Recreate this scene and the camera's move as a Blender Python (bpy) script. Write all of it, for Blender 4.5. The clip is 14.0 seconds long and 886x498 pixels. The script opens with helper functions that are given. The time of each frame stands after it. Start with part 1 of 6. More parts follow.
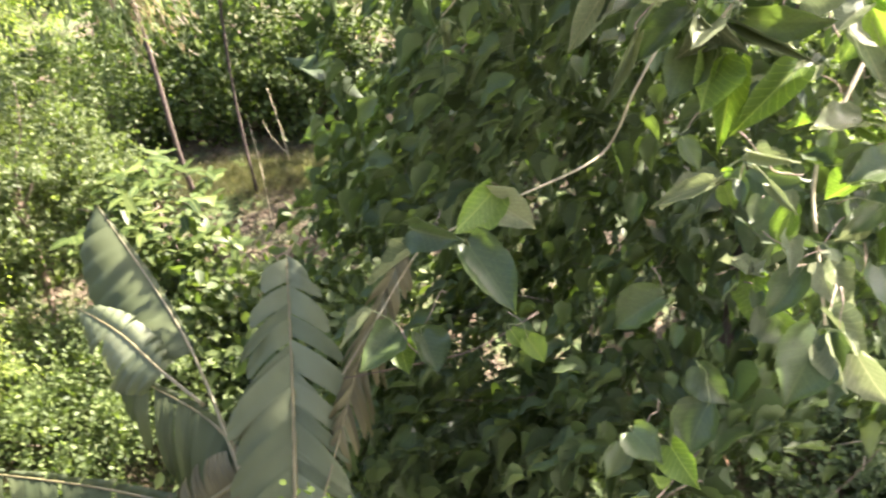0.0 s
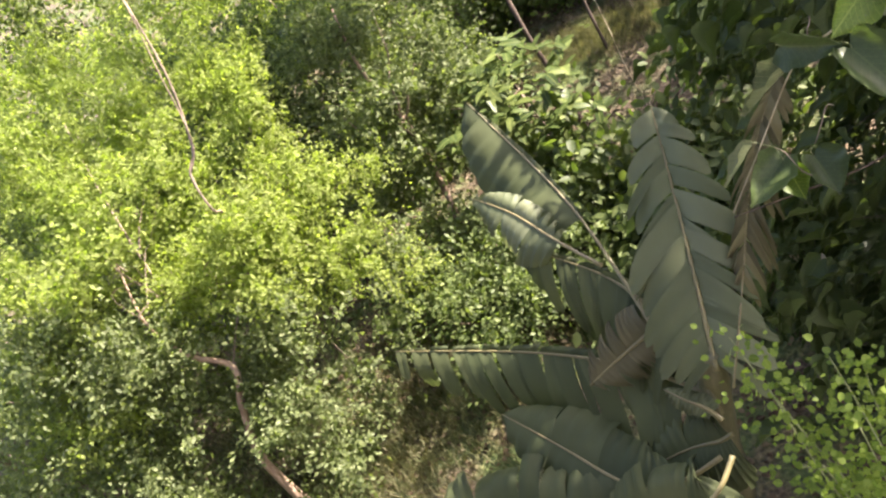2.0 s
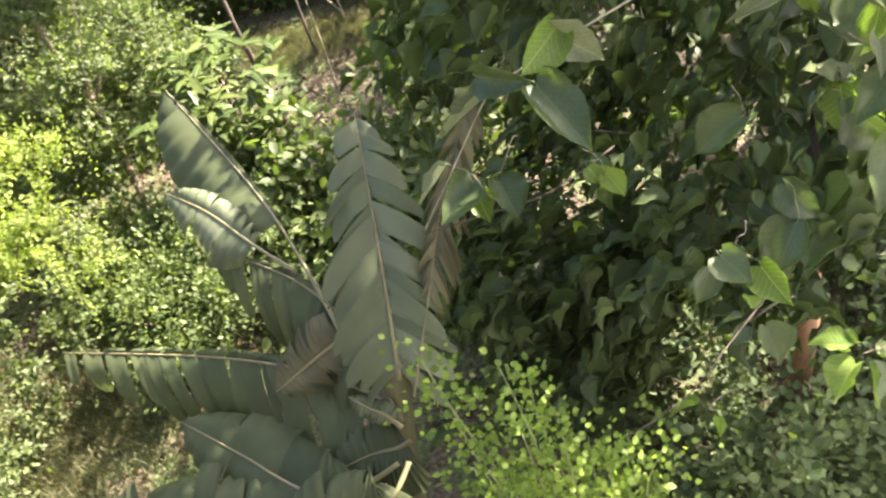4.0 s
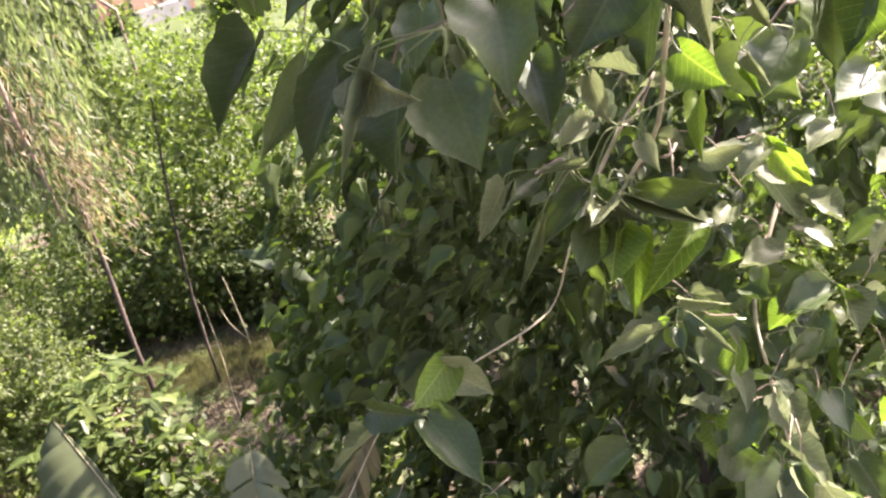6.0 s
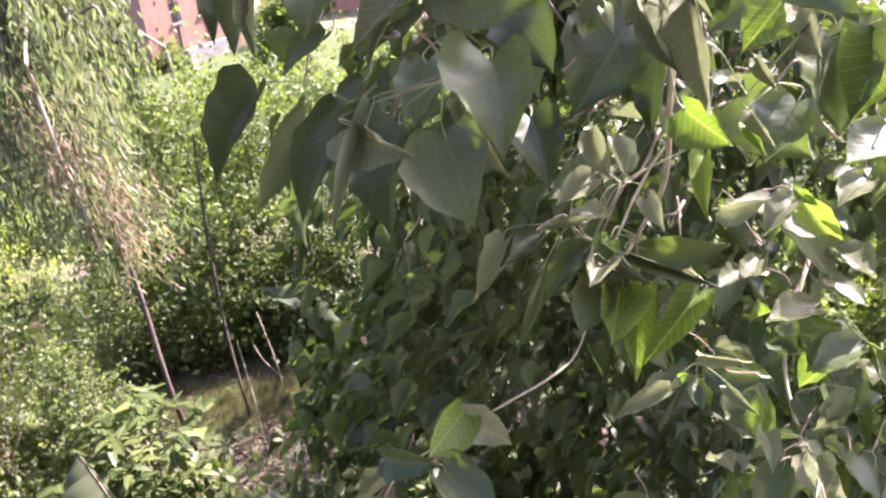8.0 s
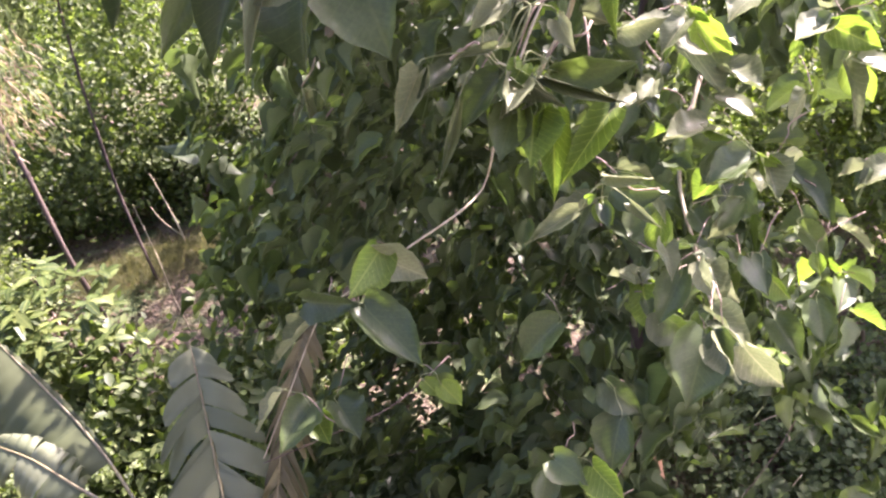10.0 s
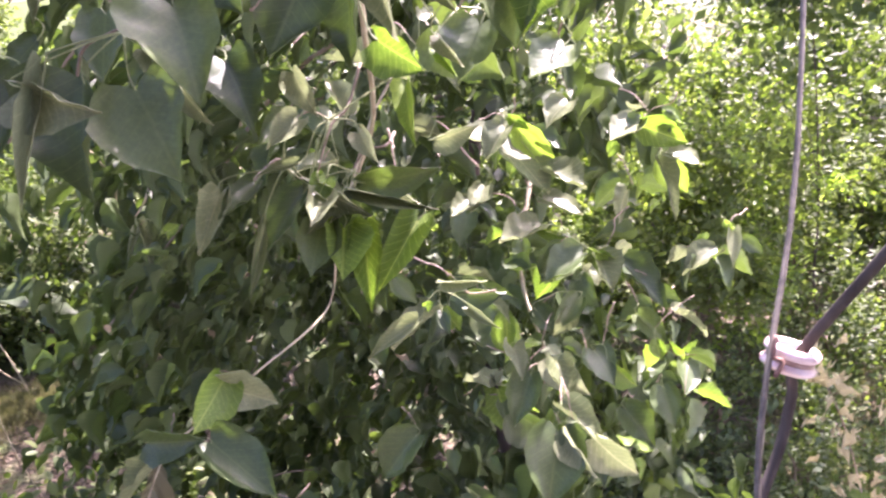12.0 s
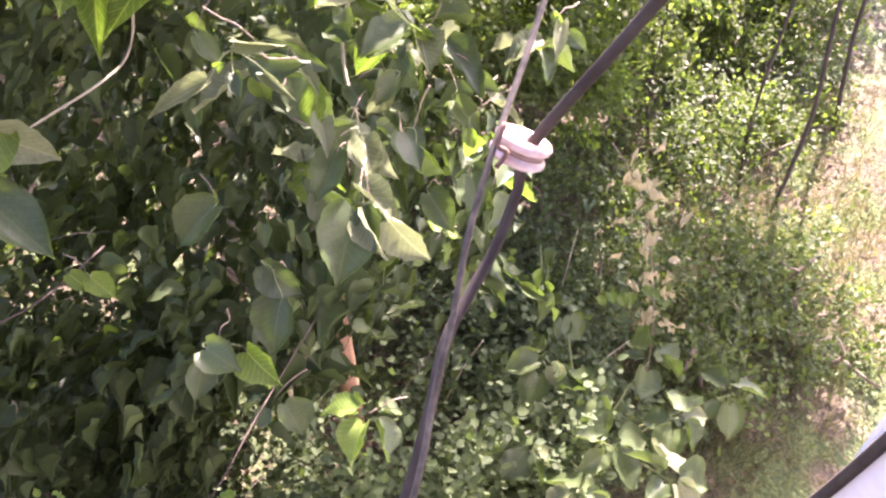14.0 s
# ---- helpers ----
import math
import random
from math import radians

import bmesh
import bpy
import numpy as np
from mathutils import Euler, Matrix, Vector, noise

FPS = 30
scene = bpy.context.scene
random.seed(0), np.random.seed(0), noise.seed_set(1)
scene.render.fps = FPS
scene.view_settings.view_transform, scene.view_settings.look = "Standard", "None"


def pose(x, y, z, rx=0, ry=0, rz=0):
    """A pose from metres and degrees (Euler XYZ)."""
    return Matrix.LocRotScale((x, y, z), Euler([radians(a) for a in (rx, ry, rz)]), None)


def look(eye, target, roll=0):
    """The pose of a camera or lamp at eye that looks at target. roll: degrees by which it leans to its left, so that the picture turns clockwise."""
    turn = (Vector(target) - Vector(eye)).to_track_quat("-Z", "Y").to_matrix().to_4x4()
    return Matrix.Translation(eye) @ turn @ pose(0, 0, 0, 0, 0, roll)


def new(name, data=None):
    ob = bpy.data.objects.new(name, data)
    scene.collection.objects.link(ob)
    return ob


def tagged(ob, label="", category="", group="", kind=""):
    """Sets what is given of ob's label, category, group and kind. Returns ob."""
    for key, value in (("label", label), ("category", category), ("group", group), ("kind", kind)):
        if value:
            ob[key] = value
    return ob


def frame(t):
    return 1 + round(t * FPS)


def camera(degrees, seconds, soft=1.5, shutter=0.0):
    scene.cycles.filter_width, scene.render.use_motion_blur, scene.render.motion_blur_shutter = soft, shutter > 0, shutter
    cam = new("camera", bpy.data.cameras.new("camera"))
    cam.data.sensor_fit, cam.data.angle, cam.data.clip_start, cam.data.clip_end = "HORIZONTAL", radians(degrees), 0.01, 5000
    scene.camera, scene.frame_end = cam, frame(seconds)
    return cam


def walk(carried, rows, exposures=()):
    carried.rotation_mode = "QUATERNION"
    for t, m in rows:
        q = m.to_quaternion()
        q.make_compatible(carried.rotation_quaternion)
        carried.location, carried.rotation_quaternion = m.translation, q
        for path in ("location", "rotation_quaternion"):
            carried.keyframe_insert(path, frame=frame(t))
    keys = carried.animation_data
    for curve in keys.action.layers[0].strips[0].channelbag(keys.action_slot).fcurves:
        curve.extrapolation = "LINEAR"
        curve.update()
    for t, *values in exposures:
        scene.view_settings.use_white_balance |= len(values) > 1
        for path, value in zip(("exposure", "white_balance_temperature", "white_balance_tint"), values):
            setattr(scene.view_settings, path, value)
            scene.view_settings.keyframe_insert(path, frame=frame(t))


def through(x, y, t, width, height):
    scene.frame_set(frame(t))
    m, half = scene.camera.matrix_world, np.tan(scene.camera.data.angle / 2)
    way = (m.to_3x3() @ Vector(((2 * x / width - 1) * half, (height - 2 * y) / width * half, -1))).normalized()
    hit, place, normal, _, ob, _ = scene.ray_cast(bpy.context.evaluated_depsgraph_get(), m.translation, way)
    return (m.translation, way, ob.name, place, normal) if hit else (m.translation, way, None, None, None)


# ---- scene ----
cam = camera(54.95, 14.0, 2.3, 0.2)
PATH = [
    (0, pose(-0.016, 0.008, 4.990, 52.48, 1.59, -1.22)),
    (0.5, pose(-0.003, 0.000, 5.005, 53.75, 10.90, 4.64)),
    (1, pose(-0.001, -0.006, 5.013, 54.46, 17.30, 8.69)),
    (1.5, pose(-0.003, -0.018, 5.034, 48.16, 24.54, 10.92)),
    (2, pose(-0.009, -0.019, 5.018, 45.67, 27.00, 9.96)),
    (2.5, pose(-0.012, -0.030, 5.023, 44.24, 28.75, 9.35)),
    (3, pose(-0.012, -0.029, 5.023, 44.19, 27.75, 8.06)),
    (3.2, pose(-0.016, -0.018, 5.006, 42.52, 23.11, 3.54)),
    (5.3, pose(0.014, 0.031, 4.988, 49.20, 3.92, -3.86)),
    (5.5, pose(0.035, 0.002, 5.008, 55.18, 3.76, -5.36)),
    (6, pose(0.043, -0.003, 5.045, 62.85, 6.26, -6.78)),
    (6.5, pose(0.041, -0.021, 5.052, 65.04, 8.82, -6.43)),
    (7, pose(0.073, -0.014, 5.057, 66.58, 10.40, -5.35)),
    (7.5, pose(0.109, -0.031, 5.072, 68.10, 8.52, -4.23)),
    (8, pose(0.110, 0.025, 5.050, 65.71, 6.20, -3.76)),
    (8.5, pose(0.044, 0.002, 5.039, 61.72, 3.85, -3.10)),
    (8.7, pose(0.032, 0.006, 5.049, 59.52, 4.20, -3.38)),
    (10.8, pose(0.100, 0.008, 5.048, 53.51, 8.40, -17.16)),
    (11, pose(0.105, 0.015, 5.035, 54.27, 9.04, -17.80)),
    (11.5, pose(0.136, 0.007, 5.027, 56.08, 9.64, -19.06)),
    (12, pose(0.151, 0.006, 5.022, 60.90, 6.32, -22.17)),
    (12.5, pose(0.222, -0.011, 4.974, 55.17, -2.42, -20.72)),
    (13, pose(0.328, -0.031, 4.987, 50.61, 0.64, -20.27)),
    (13.5, pose(0.344, -0.031, 4.964, 48.46, -2.16, -24.81)),
    (14, pose(0.307, 0.021, 4.948, 46.17, -3.66, -26.97)),
]
walk(cam, PATH, ((0, 3.40, 6370, 20), (0.5, 3.15, 6370, 20), (1, 2.67, 6370, 20), (1.5, 2.73, 6470, 22), (3, 2.86, 6570, 22), (5.3, 3.70, 6270, 14), (5.5, 3.65, 6270, 14), (6, 2.95, 6370, 29), (6.5, 2.85, 6270, 31), (7.5, 2.85, 6070, 40), (8, 3.08, 5920, 44), (8.5, 3.34, 5870, 47), (11, 3.20, 6070, 45), (12, 3.33, 5870, 46), (12.5, 3.26, 5870, 50), (13, 3.38, 5920, 50), (14, 3.46, 6170, 47)))

# ---- world, sun, exposure ----
SUN_WAY = Vector((0.56, 0.50, 0.66)).normalized()
elev = math.asin(SUN_WAY.z)
world = bpy.data.worlds.new("sky")
scene.world = world
world.use_nodes = True
wn = world.node_tree.nodes
sky = wn.new("ShaderNodeTexSky")
sky.sky_type, sky.sun_disc = "NISHITA", False
sky.sun_elevation, sky.sun_rotation = elev, math.atan2(SUN_WAY.x, SUN_WAY.y)
sky.air_density, sky.dust_density = 1.0, 4.0
wn["Background"].inputs["Strength"].default_value = 0.105
world.node_tree.links.new(sky.outputs[0], wn["Background"].inputs["Color"])
sun_data = bpy.data.lights.new("sun", "SUN")
sun_data.energy, sun_data.angle, sun_data.color = 5.0, radians(0.6), (1.0, 0.93, 0.80)
sun = new("sun", sun_data)
sun.matrix_world = look(SUN_WAY * 60, (0, 0, 0))


# ---- leaves seen singly: foot, tip, turn, width, tone (1: pale, sunlight in its colour) ----
# narrow rows of tone 1 paint sunlit leaf edges as pale slivers
BRANCH_LEAVES = [
    (0.13, 2.37, 3.40, 0.29, 2.33, 3.29, 14, 0.70, 1),
    (0.15, 2.36, 3.41, 0.03, 2.22, 3.36, -15, 0.75, 2),
    (-0.11, 2.27, 3.34, 0.04, 2.18, 3.35, 24, 0.72, 0),
    (0.07, 2.19, 3.32, 0.20, 2.00, 3.21, -20, 0.60, 0),
    (-0.11, 2.27, 3.25, -0.27, 2.27, 3.12, 55, 0.40, 1),
    (-0.28, 2.20, 3.03, -0.39, 2.19, 2.90, 64, 0.35, 1),
    (-0.19, 2.20, 2.95, -0.31, 2.07, 2.90, 27, 0.75, 0),
    (-0.18, 2.17, 2.92, -0.15, 2.07, 2.88, 2, 0.90, 2),
    (-0.10, 2.23, 2.90, -0.05, 2.10, 2.84, -17, 0.85, 0),
    (0.22, 2.26, 2.88, 0.26, 2.22, 2.83, -3, 0.90, 2),
    (0.28, 2.24, 2.86, 0.33, 2.18, 2.80, 8, 0.90, 2),
]
LOW_LEAVES = [
    (0.69, 2.12, 3.13, 0.54, 2.12, 3.01, 32, 0.70, 0),
    (0.52, 1.64, 3.04, 0.57, 1.54, 3.04, -5, 0.95, 0),
    (0.62, 1.59, 3.03, 0.66, 1.47, 3.01, 16, 0.80, 2),
    (0.50, 1.68, 2.93, 0.46, 1.61, 2.87, -2, 0.90, 0),
    (0.77, 1.87, 3.06, 0.84, 1.77, 2.99, 16, 0.80, 0),
    (0.96, 1.62, 3.42, 0.86, 1.49, 3.32, 20, 0.85, 0),
    (0.98, 1.60, 3.42, 0.97, 1.48, 3.37, 67, 0.50, 1),
    (1.04, 1.55, 3.41, 1.11, 1.47, 3.30, 37, 0.70, 1),
    (1.01, 2.02, 3.17, 1.11, 1.94, 3.07, 40, 0.90, 0),
    (0.78, 1.78, 2.98, 0.70, 1.69, 2.87, 43, 0.90, 0),
]
SIDE_LEAVES_1 = [
    (1.04, 2.23, 3.11, 1.01, 2.10, 3.03, 23, 0.85, 2),
    (1.00, 2.25, 3.11, 0.98, 2.17, 3.00, 70, 0.50, 0),
    (0.89, 2.34, 3.43, 0.71, 2.31, 3.38, 63, 0.45, 1),
    (0.93, 2.37, 3.40, 0.96, 2.32, 3.34, 16, 0.90, 2),
    (1.07, 2.31, 3.40, 1.11, 2.15, 3.30, 41, 0.80, 0),
    (0.98, 2.37, 3.33, 1.14, 2.28, 3.22, -20, 0.90, 0),
]
SIDE_LEAVES_2 = [
    (1.31, 2.18, 3.61, 1.20, 2.15, 3.55, 16, 0.75, 0),
    (1.22, 2.31, 3.51, 1.19, 2.44, 3.50, 1, 0.60, 0),
    (1.27, 2.09, 3.44, 1.20, 2.08, 3.37, 2, 0.70, 1),
    (1.17, 2.05, 3.31, 1.20, 1.91, 3.25, 43, 0.75, 1),
]
HANGING_LEAVES_1 = [
    (0.41, 1.13, 4.44, 0.38, 1.04, 4.37, 13, 0.42, 2),
    (0.49, 1.11, 4.44, 0.40, 1.04, 4.39, 10, 0.42, 2),
    (0.43, 1.16, 4.50, 0.52, 1.10, 4.51, 30, 0.50, 0),
    (0.41, 1.14, 4.50, 0.50, 1.07, 4.47, 22, 0.14, 1),
    (0.39, 1.16, 4.49, 0.33, 1.12, 4.47, 12, 0.65, 1),
    (0.35, 1.22, 4.48, 0.25, 1.17, 4.46, 18, 0.22, 0),
    (0.41, 1.19, 4.47, 0.39, 1.12, 4.41, 22, 0.40, 0),
    (0.37, 1.14, 4.53, 0.34, 1.11, 4.51, 9, 0.80, 2),
]
HANGING_LEAVES_2 = [
    (0.64, 1.75, 3.82, 0.51, 1.72, 3.80, 27, 0.35, 1),
    (0.68, 1.76, 3.85, 0.69, 1.74, 3.87, -19, 0.90, 2),
    (0.71, 1.73, 3.84, 0.70, 1.67, 3.82, 25, 0.60, 0),
    (0.74, 1.77, 3.90, 0.80, 1.68, 3.92, 30, 0.25, 1),
    (0.78, 1.71, 3.84, 0.80, 1.62, 3.83, 34, 0.30, 1),
    (0.81, 1.90, 3.77, 0.90, 1.80, 3.78, 38, 0.60, 0),
    (0.48, 1.17, 4.46, 0.49, 1.12, 4.46, 40, 0.60, 1),
    (0.36, 1.18, 4.68, 0.37, 1.14, 4.63, 27, 0.60, 1),
]
HANGING_LEAVES_3 = [
    (0.35, 1.16, 4.62, 0.30, 1.13, 4.61, 16, 0.70, 1),
    (0.33, 1.13, 4.52, 0.26, 1.09, 4.48, 23, 0.50, 0),
    (0.33, 1.15, 4.56, 0.28, 1.13, 4.57, 11, 0.30, 1),
    (0.35, 1.12, 4.52, 0.36, 1.09, 4.51, 39, 0.25, 1),
    (0.52, 1.17, 4.63, 0.49, 1.10, 4.58, 40, 0.35, 2),
    (0.71, 1.61, 4.35, 0.77, 1.54, 4.38, 42, 0.50, 1),
    (0.44, 1.18, 4.57, 0.44, 1.13, 4.55, 34, 0.60, 1),
]
TOP_LEAVES_A_1 = [
    (0.01, 1.26, 4.94, -0.02, 1.20, 4.87, -4, 1.00, 0),
    (-0.09, 1.35, 4.96, -0.14, 1.28, 4.85, 12, 0.47, 0),
    (-0.09, 1.33, 4.93, -0.11, 1.26, 4.84, 16, 0.16, 1),
    (0.14, 1.16, 4.92, 0.05, 1.10, 4.87, 11, 0.42, 1),
    (0.10, 1.20, 4.88, 0.06, 1.14, 4.83, 7, 0.30, 1),
    (0.00, 1.24, 4.85, -0.06, 1.21, 4.82, 24, 0.52, 0),
    (0.19, 1.16, 4.93, 0.28, 1.09, 4.89, 60, 0.65, 0),
    (0.22, 1.21, 4.93, 0.09, 1.16, 4.94, -66, 0.59, 0),
]
TOP_LEAVES_A_2 = [
    (0.22, 1.13, 4.81, 0.22, 1.03, 4.73, -8, 0.94, 0),
    (0.15, 1.12, 4.72, 0.17, 1.03, 4.64, 0, 0.94, 0),
    (0.27, 1.16, 4.72, 0.28, 1.08, 4.66, -9, 0.91, 0),
    (0.05, 1.13, 4.76, -0.01, 1.03, 4.65, 1, 0.14, 1),
    (0.03, 1.12, 4.75, 0.09, 1.06, 4.72, 41, 0.65, 1),
    (-0.05, 1.27, 4.73, -0.11, 1.17, 4.64, -35, 0.45, 0),
    (-0.12, 1.32, 4.76, -0.19, 1.23, 4.68, 11, 0.45, 0),
    (0.01, 1.22, 4.74, -0.06, 1.13, 4.64, 8, 0.45, 0),
]
TOP_LEAVES_A_3 = [
    (0.09, 1.20, 4.72, 0.05, 1.10, 4.62, 29, 0.72, 0),
    (0.21, 1.20, 4.68, 0.23, 1.17, 4.64, 29, 0.40, 1),
    (0.18, 1.22, 4.74, 0.19, 1.19, 4.70, 27, 0.40, 1),
    (0.16, 1.21, 4.91, 0.17, 1.17, 4.86, 7, 0.18, 1),
    (0.21, 1.20, 4.89, 0.23, 1.17, 4.87, 20, 0.70, 1),
    (0.18, 1.20, 4.85, 0.21, 1.16, 4.83, 20, 0.20, 1),
    (-0.15, 1.39, 4.91, -0.17, 1.32, 4.86, 8, 0.45, 0),
]
TOP_LEAVES_B_1 = [
    (0.41, 1.02, 4.96, 0.40, 0.97, 4.88, 35, 0.45, 1),
    (0.44, 1.02, 4.89, 0.46, 0.99, 4.86, 27, 0.30, 1),
    (0.39, 1.03, 4.88, 0.42, 0.97, 4.80, 46, 0.22, 1),
    (0.45, 1.04, 4.88, 0.44, 0.95, 4.77, 38, 0.38, 1),
    (0.51, 1.14, 4.90, 0.51, 1.08, 4.85, 24, 0.75, 2),
    (0.56, 1.11, 4.86, 0.49, 1.08, 4.83, -7, 0.98, 0),
    (0.58, 1.07, 4.86, 0.52, 1.04, 4.81, 3, 0.90, 2),
    (0.52, 1.00, 4.91, 0.57, 0.89, 4.87, 3, 0.91, 0),
]
TOP_LEAVES_B_2 = [
    (0.57, 1.00, 4.86, 0.56, 0.94, 4.82, 49, 0.40, 1),
    (0.63, 0.97, 4.84, 0.58, 0.96, 4.83, 10, 0.50, 1),
    (0.60, 0.98, 4.82, 0.58, 0.91, 4.74, 10, 0.85, 0),
    (0.65, 0.96, 4.83, 0.59, 0.91, 4.75, 22, 0.75, 2),
    (0.42, 1.21, 4.82, 0.33, 1.14, 4.73, 7, 0.86, 0),
    (0.54, 1.05, 4.79, 0.55, 1.02, 4.76, 41, 0.45, 1),
    (0.47, 1.11, 4.72, 0.50, 1.04, 4.69, 51, 0.80, 2),
    (0.54, 1.06, 4.72, 0.55, 1.02, 4.69, 46, 0.35, 1),
]
TOP_LEAVES_B_3 = [
    (0.54, 1.07, 4.70, 0.54, 1.02, 4.68, 40, 0.30, 2),
    (0.61, 0.99, 4.89, 0.64, 0.93, 4.88, 61, 0.50, 2),
    (0.62, 1.11, 4.71, 0.56, 1.06, 4.66, 31, 0.91, 0),
]
TOP_LEAVES_C_1 = [
    (0.28, 1.29, 4.84, 0.31, 1.22, 4.77, 35, 1.00, 0),
    (0.14, 1.32, 4.78, 0.11, 1.25, 4.71, 25, 0.78, 0),
    (0.30, 1.24, 4.91, 0.35, 1.19, 4.88, 61, 0.52, 0),
    (0.35, 1.14, 4.92, 0.30, 1.10, 4.90, 5, 0.30, 1),
    (0.38, 1.17, 4.85, 0.38, 1.13, 4.83, 20, 0.40, 1),
    (0.36, 1.20, 4.83, 0.35, 1.17, 4.82, 6, 0.80, 2),
    (0.05, 1.31, 4.96, 0.10, 1.26, 4.91, -4, 0.91, 0),
    (0.15, 1.16, 4.98, 0.17, 1.14, 4.93, 31, 0.50, 1),
]
TOP_LEAVES_C_2 = [
    (0.62, 1.27, 4.68, 0.67, 1.17, 4.61, 67, 1.00, 0),
    (0.74, 1.09, 4.66, 0.67, 1.06, 4.64, 34, 0.91, 0),
    (0.49, 1.28, 4.78, 0.45, 1.21, 4.67, 51, 0.65, 0),
    (0.04, 1.33, 4.76, -0.01, 1.30, 4.73, 24, 0.65, 0),
]
FRONT_LEAVES = [
    (0.27, 1.15, 4.48, 0.22, 1.08, 4.41, 1, 0.18, 1),
    (0.38, 1.13, 4.45, 0.35, 1.06, 4.41, 9, 0.80, 2),
    (0.35, 1.16, 4.52, 0.41, 1.09, 4.48, 42, 0.35, 1),
    (0.22, 1.18, 4.53, 0.17, 1.12, 4.48, 17, 0.50, 1),
    (0.35, 1.14, 4.46, 0.31, 1.08, 4.42, 15, 0.80, 0),
    (0.34, 1.20, 4.61, 0.29, 1.16, 4.60, 22, 0.70, 0),
    (0.27, 1.18, 4.53, 0.21, 1.13, 4.52, 34, 0.50, 0),
]
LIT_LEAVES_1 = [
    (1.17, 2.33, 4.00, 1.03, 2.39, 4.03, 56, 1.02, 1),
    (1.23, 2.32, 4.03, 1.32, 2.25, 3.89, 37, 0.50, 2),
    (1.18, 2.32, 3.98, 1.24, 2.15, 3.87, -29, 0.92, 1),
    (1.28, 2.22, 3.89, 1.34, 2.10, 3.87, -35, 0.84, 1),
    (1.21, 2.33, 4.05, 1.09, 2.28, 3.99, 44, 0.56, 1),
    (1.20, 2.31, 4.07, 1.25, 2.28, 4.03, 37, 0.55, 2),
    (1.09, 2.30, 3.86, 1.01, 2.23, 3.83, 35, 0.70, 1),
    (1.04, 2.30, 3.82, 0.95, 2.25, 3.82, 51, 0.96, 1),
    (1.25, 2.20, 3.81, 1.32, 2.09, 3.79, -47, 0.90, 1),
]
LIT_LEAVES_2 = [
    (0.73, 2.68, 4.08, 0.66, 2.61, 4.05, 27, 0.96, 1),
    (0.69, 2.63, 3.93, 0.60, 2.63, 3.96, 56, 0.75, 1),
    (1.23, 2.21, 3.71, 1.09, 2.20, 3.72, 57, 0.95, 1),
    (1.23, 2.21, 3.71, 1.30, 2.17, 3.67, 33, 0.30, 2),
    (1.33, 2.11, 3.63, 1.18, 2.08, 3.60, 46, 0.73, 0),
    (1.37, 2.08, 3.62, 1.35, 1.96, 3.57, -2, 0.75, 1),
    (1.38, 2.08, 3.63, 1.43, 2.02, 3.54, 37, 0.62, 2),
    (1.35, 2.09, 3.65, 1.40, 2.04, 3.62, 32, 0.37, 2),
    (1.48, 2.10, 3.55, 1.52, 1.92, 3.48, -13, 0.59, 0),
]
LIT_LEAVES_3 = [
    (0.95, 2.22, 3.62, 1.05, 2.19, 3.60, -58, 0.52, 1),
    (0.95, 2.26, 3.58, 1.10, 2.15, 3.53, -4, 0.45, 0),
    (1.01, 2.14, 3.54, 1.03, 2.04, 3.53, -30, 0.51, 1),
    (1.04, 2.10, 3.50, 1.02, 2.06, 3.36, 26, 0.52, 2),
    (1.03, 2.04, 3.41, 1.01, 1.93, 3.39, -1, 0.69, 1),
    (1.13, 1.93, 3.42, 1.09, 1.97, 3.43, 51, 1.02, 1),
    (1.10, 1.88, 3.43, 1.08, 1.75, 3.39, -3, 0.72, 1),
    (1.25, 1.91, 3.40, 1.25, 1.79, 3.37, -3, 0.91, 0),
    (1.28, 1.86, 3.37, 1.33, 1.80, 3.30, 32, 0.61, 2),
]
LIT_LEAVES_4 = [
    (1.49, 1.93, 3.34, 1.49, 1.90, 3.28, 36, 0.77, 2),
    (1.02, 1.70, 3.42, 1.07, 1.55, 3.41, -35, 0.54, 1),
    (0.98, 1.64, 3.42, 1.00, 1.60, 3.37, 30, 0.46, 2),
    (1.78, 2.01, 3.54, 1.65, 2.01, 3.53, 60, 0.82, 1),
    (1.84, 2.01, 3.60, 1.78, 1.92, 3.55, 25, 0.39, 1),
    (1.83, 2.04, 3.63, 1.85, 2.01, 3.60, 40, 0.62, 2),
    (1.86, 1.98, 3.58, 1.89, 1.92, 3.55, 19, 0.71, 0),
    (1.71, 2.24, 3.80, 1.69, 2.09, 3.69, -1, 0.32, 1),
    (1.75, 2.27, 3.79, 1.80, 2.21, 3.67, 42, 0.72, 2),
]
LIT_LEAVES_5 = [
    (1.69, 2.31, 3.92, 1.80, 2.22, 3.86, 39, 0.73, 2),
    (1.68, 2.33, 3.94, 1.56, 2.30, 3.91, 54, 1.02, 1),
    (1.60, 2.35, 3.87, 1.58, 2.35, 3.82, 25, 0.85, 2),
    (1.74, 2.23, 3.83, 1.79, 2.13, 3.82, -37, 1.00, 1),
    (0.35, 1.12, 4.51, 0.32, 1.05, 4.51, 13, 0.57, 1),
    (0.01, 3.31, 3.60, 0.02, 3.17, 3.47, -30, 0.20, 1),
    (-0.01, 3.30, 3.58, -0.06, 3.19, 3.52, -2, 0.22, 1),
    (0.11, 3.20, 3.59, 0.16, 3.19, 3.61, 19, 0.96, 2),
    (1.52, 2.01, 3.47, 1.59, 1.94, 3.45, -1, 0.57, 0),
]
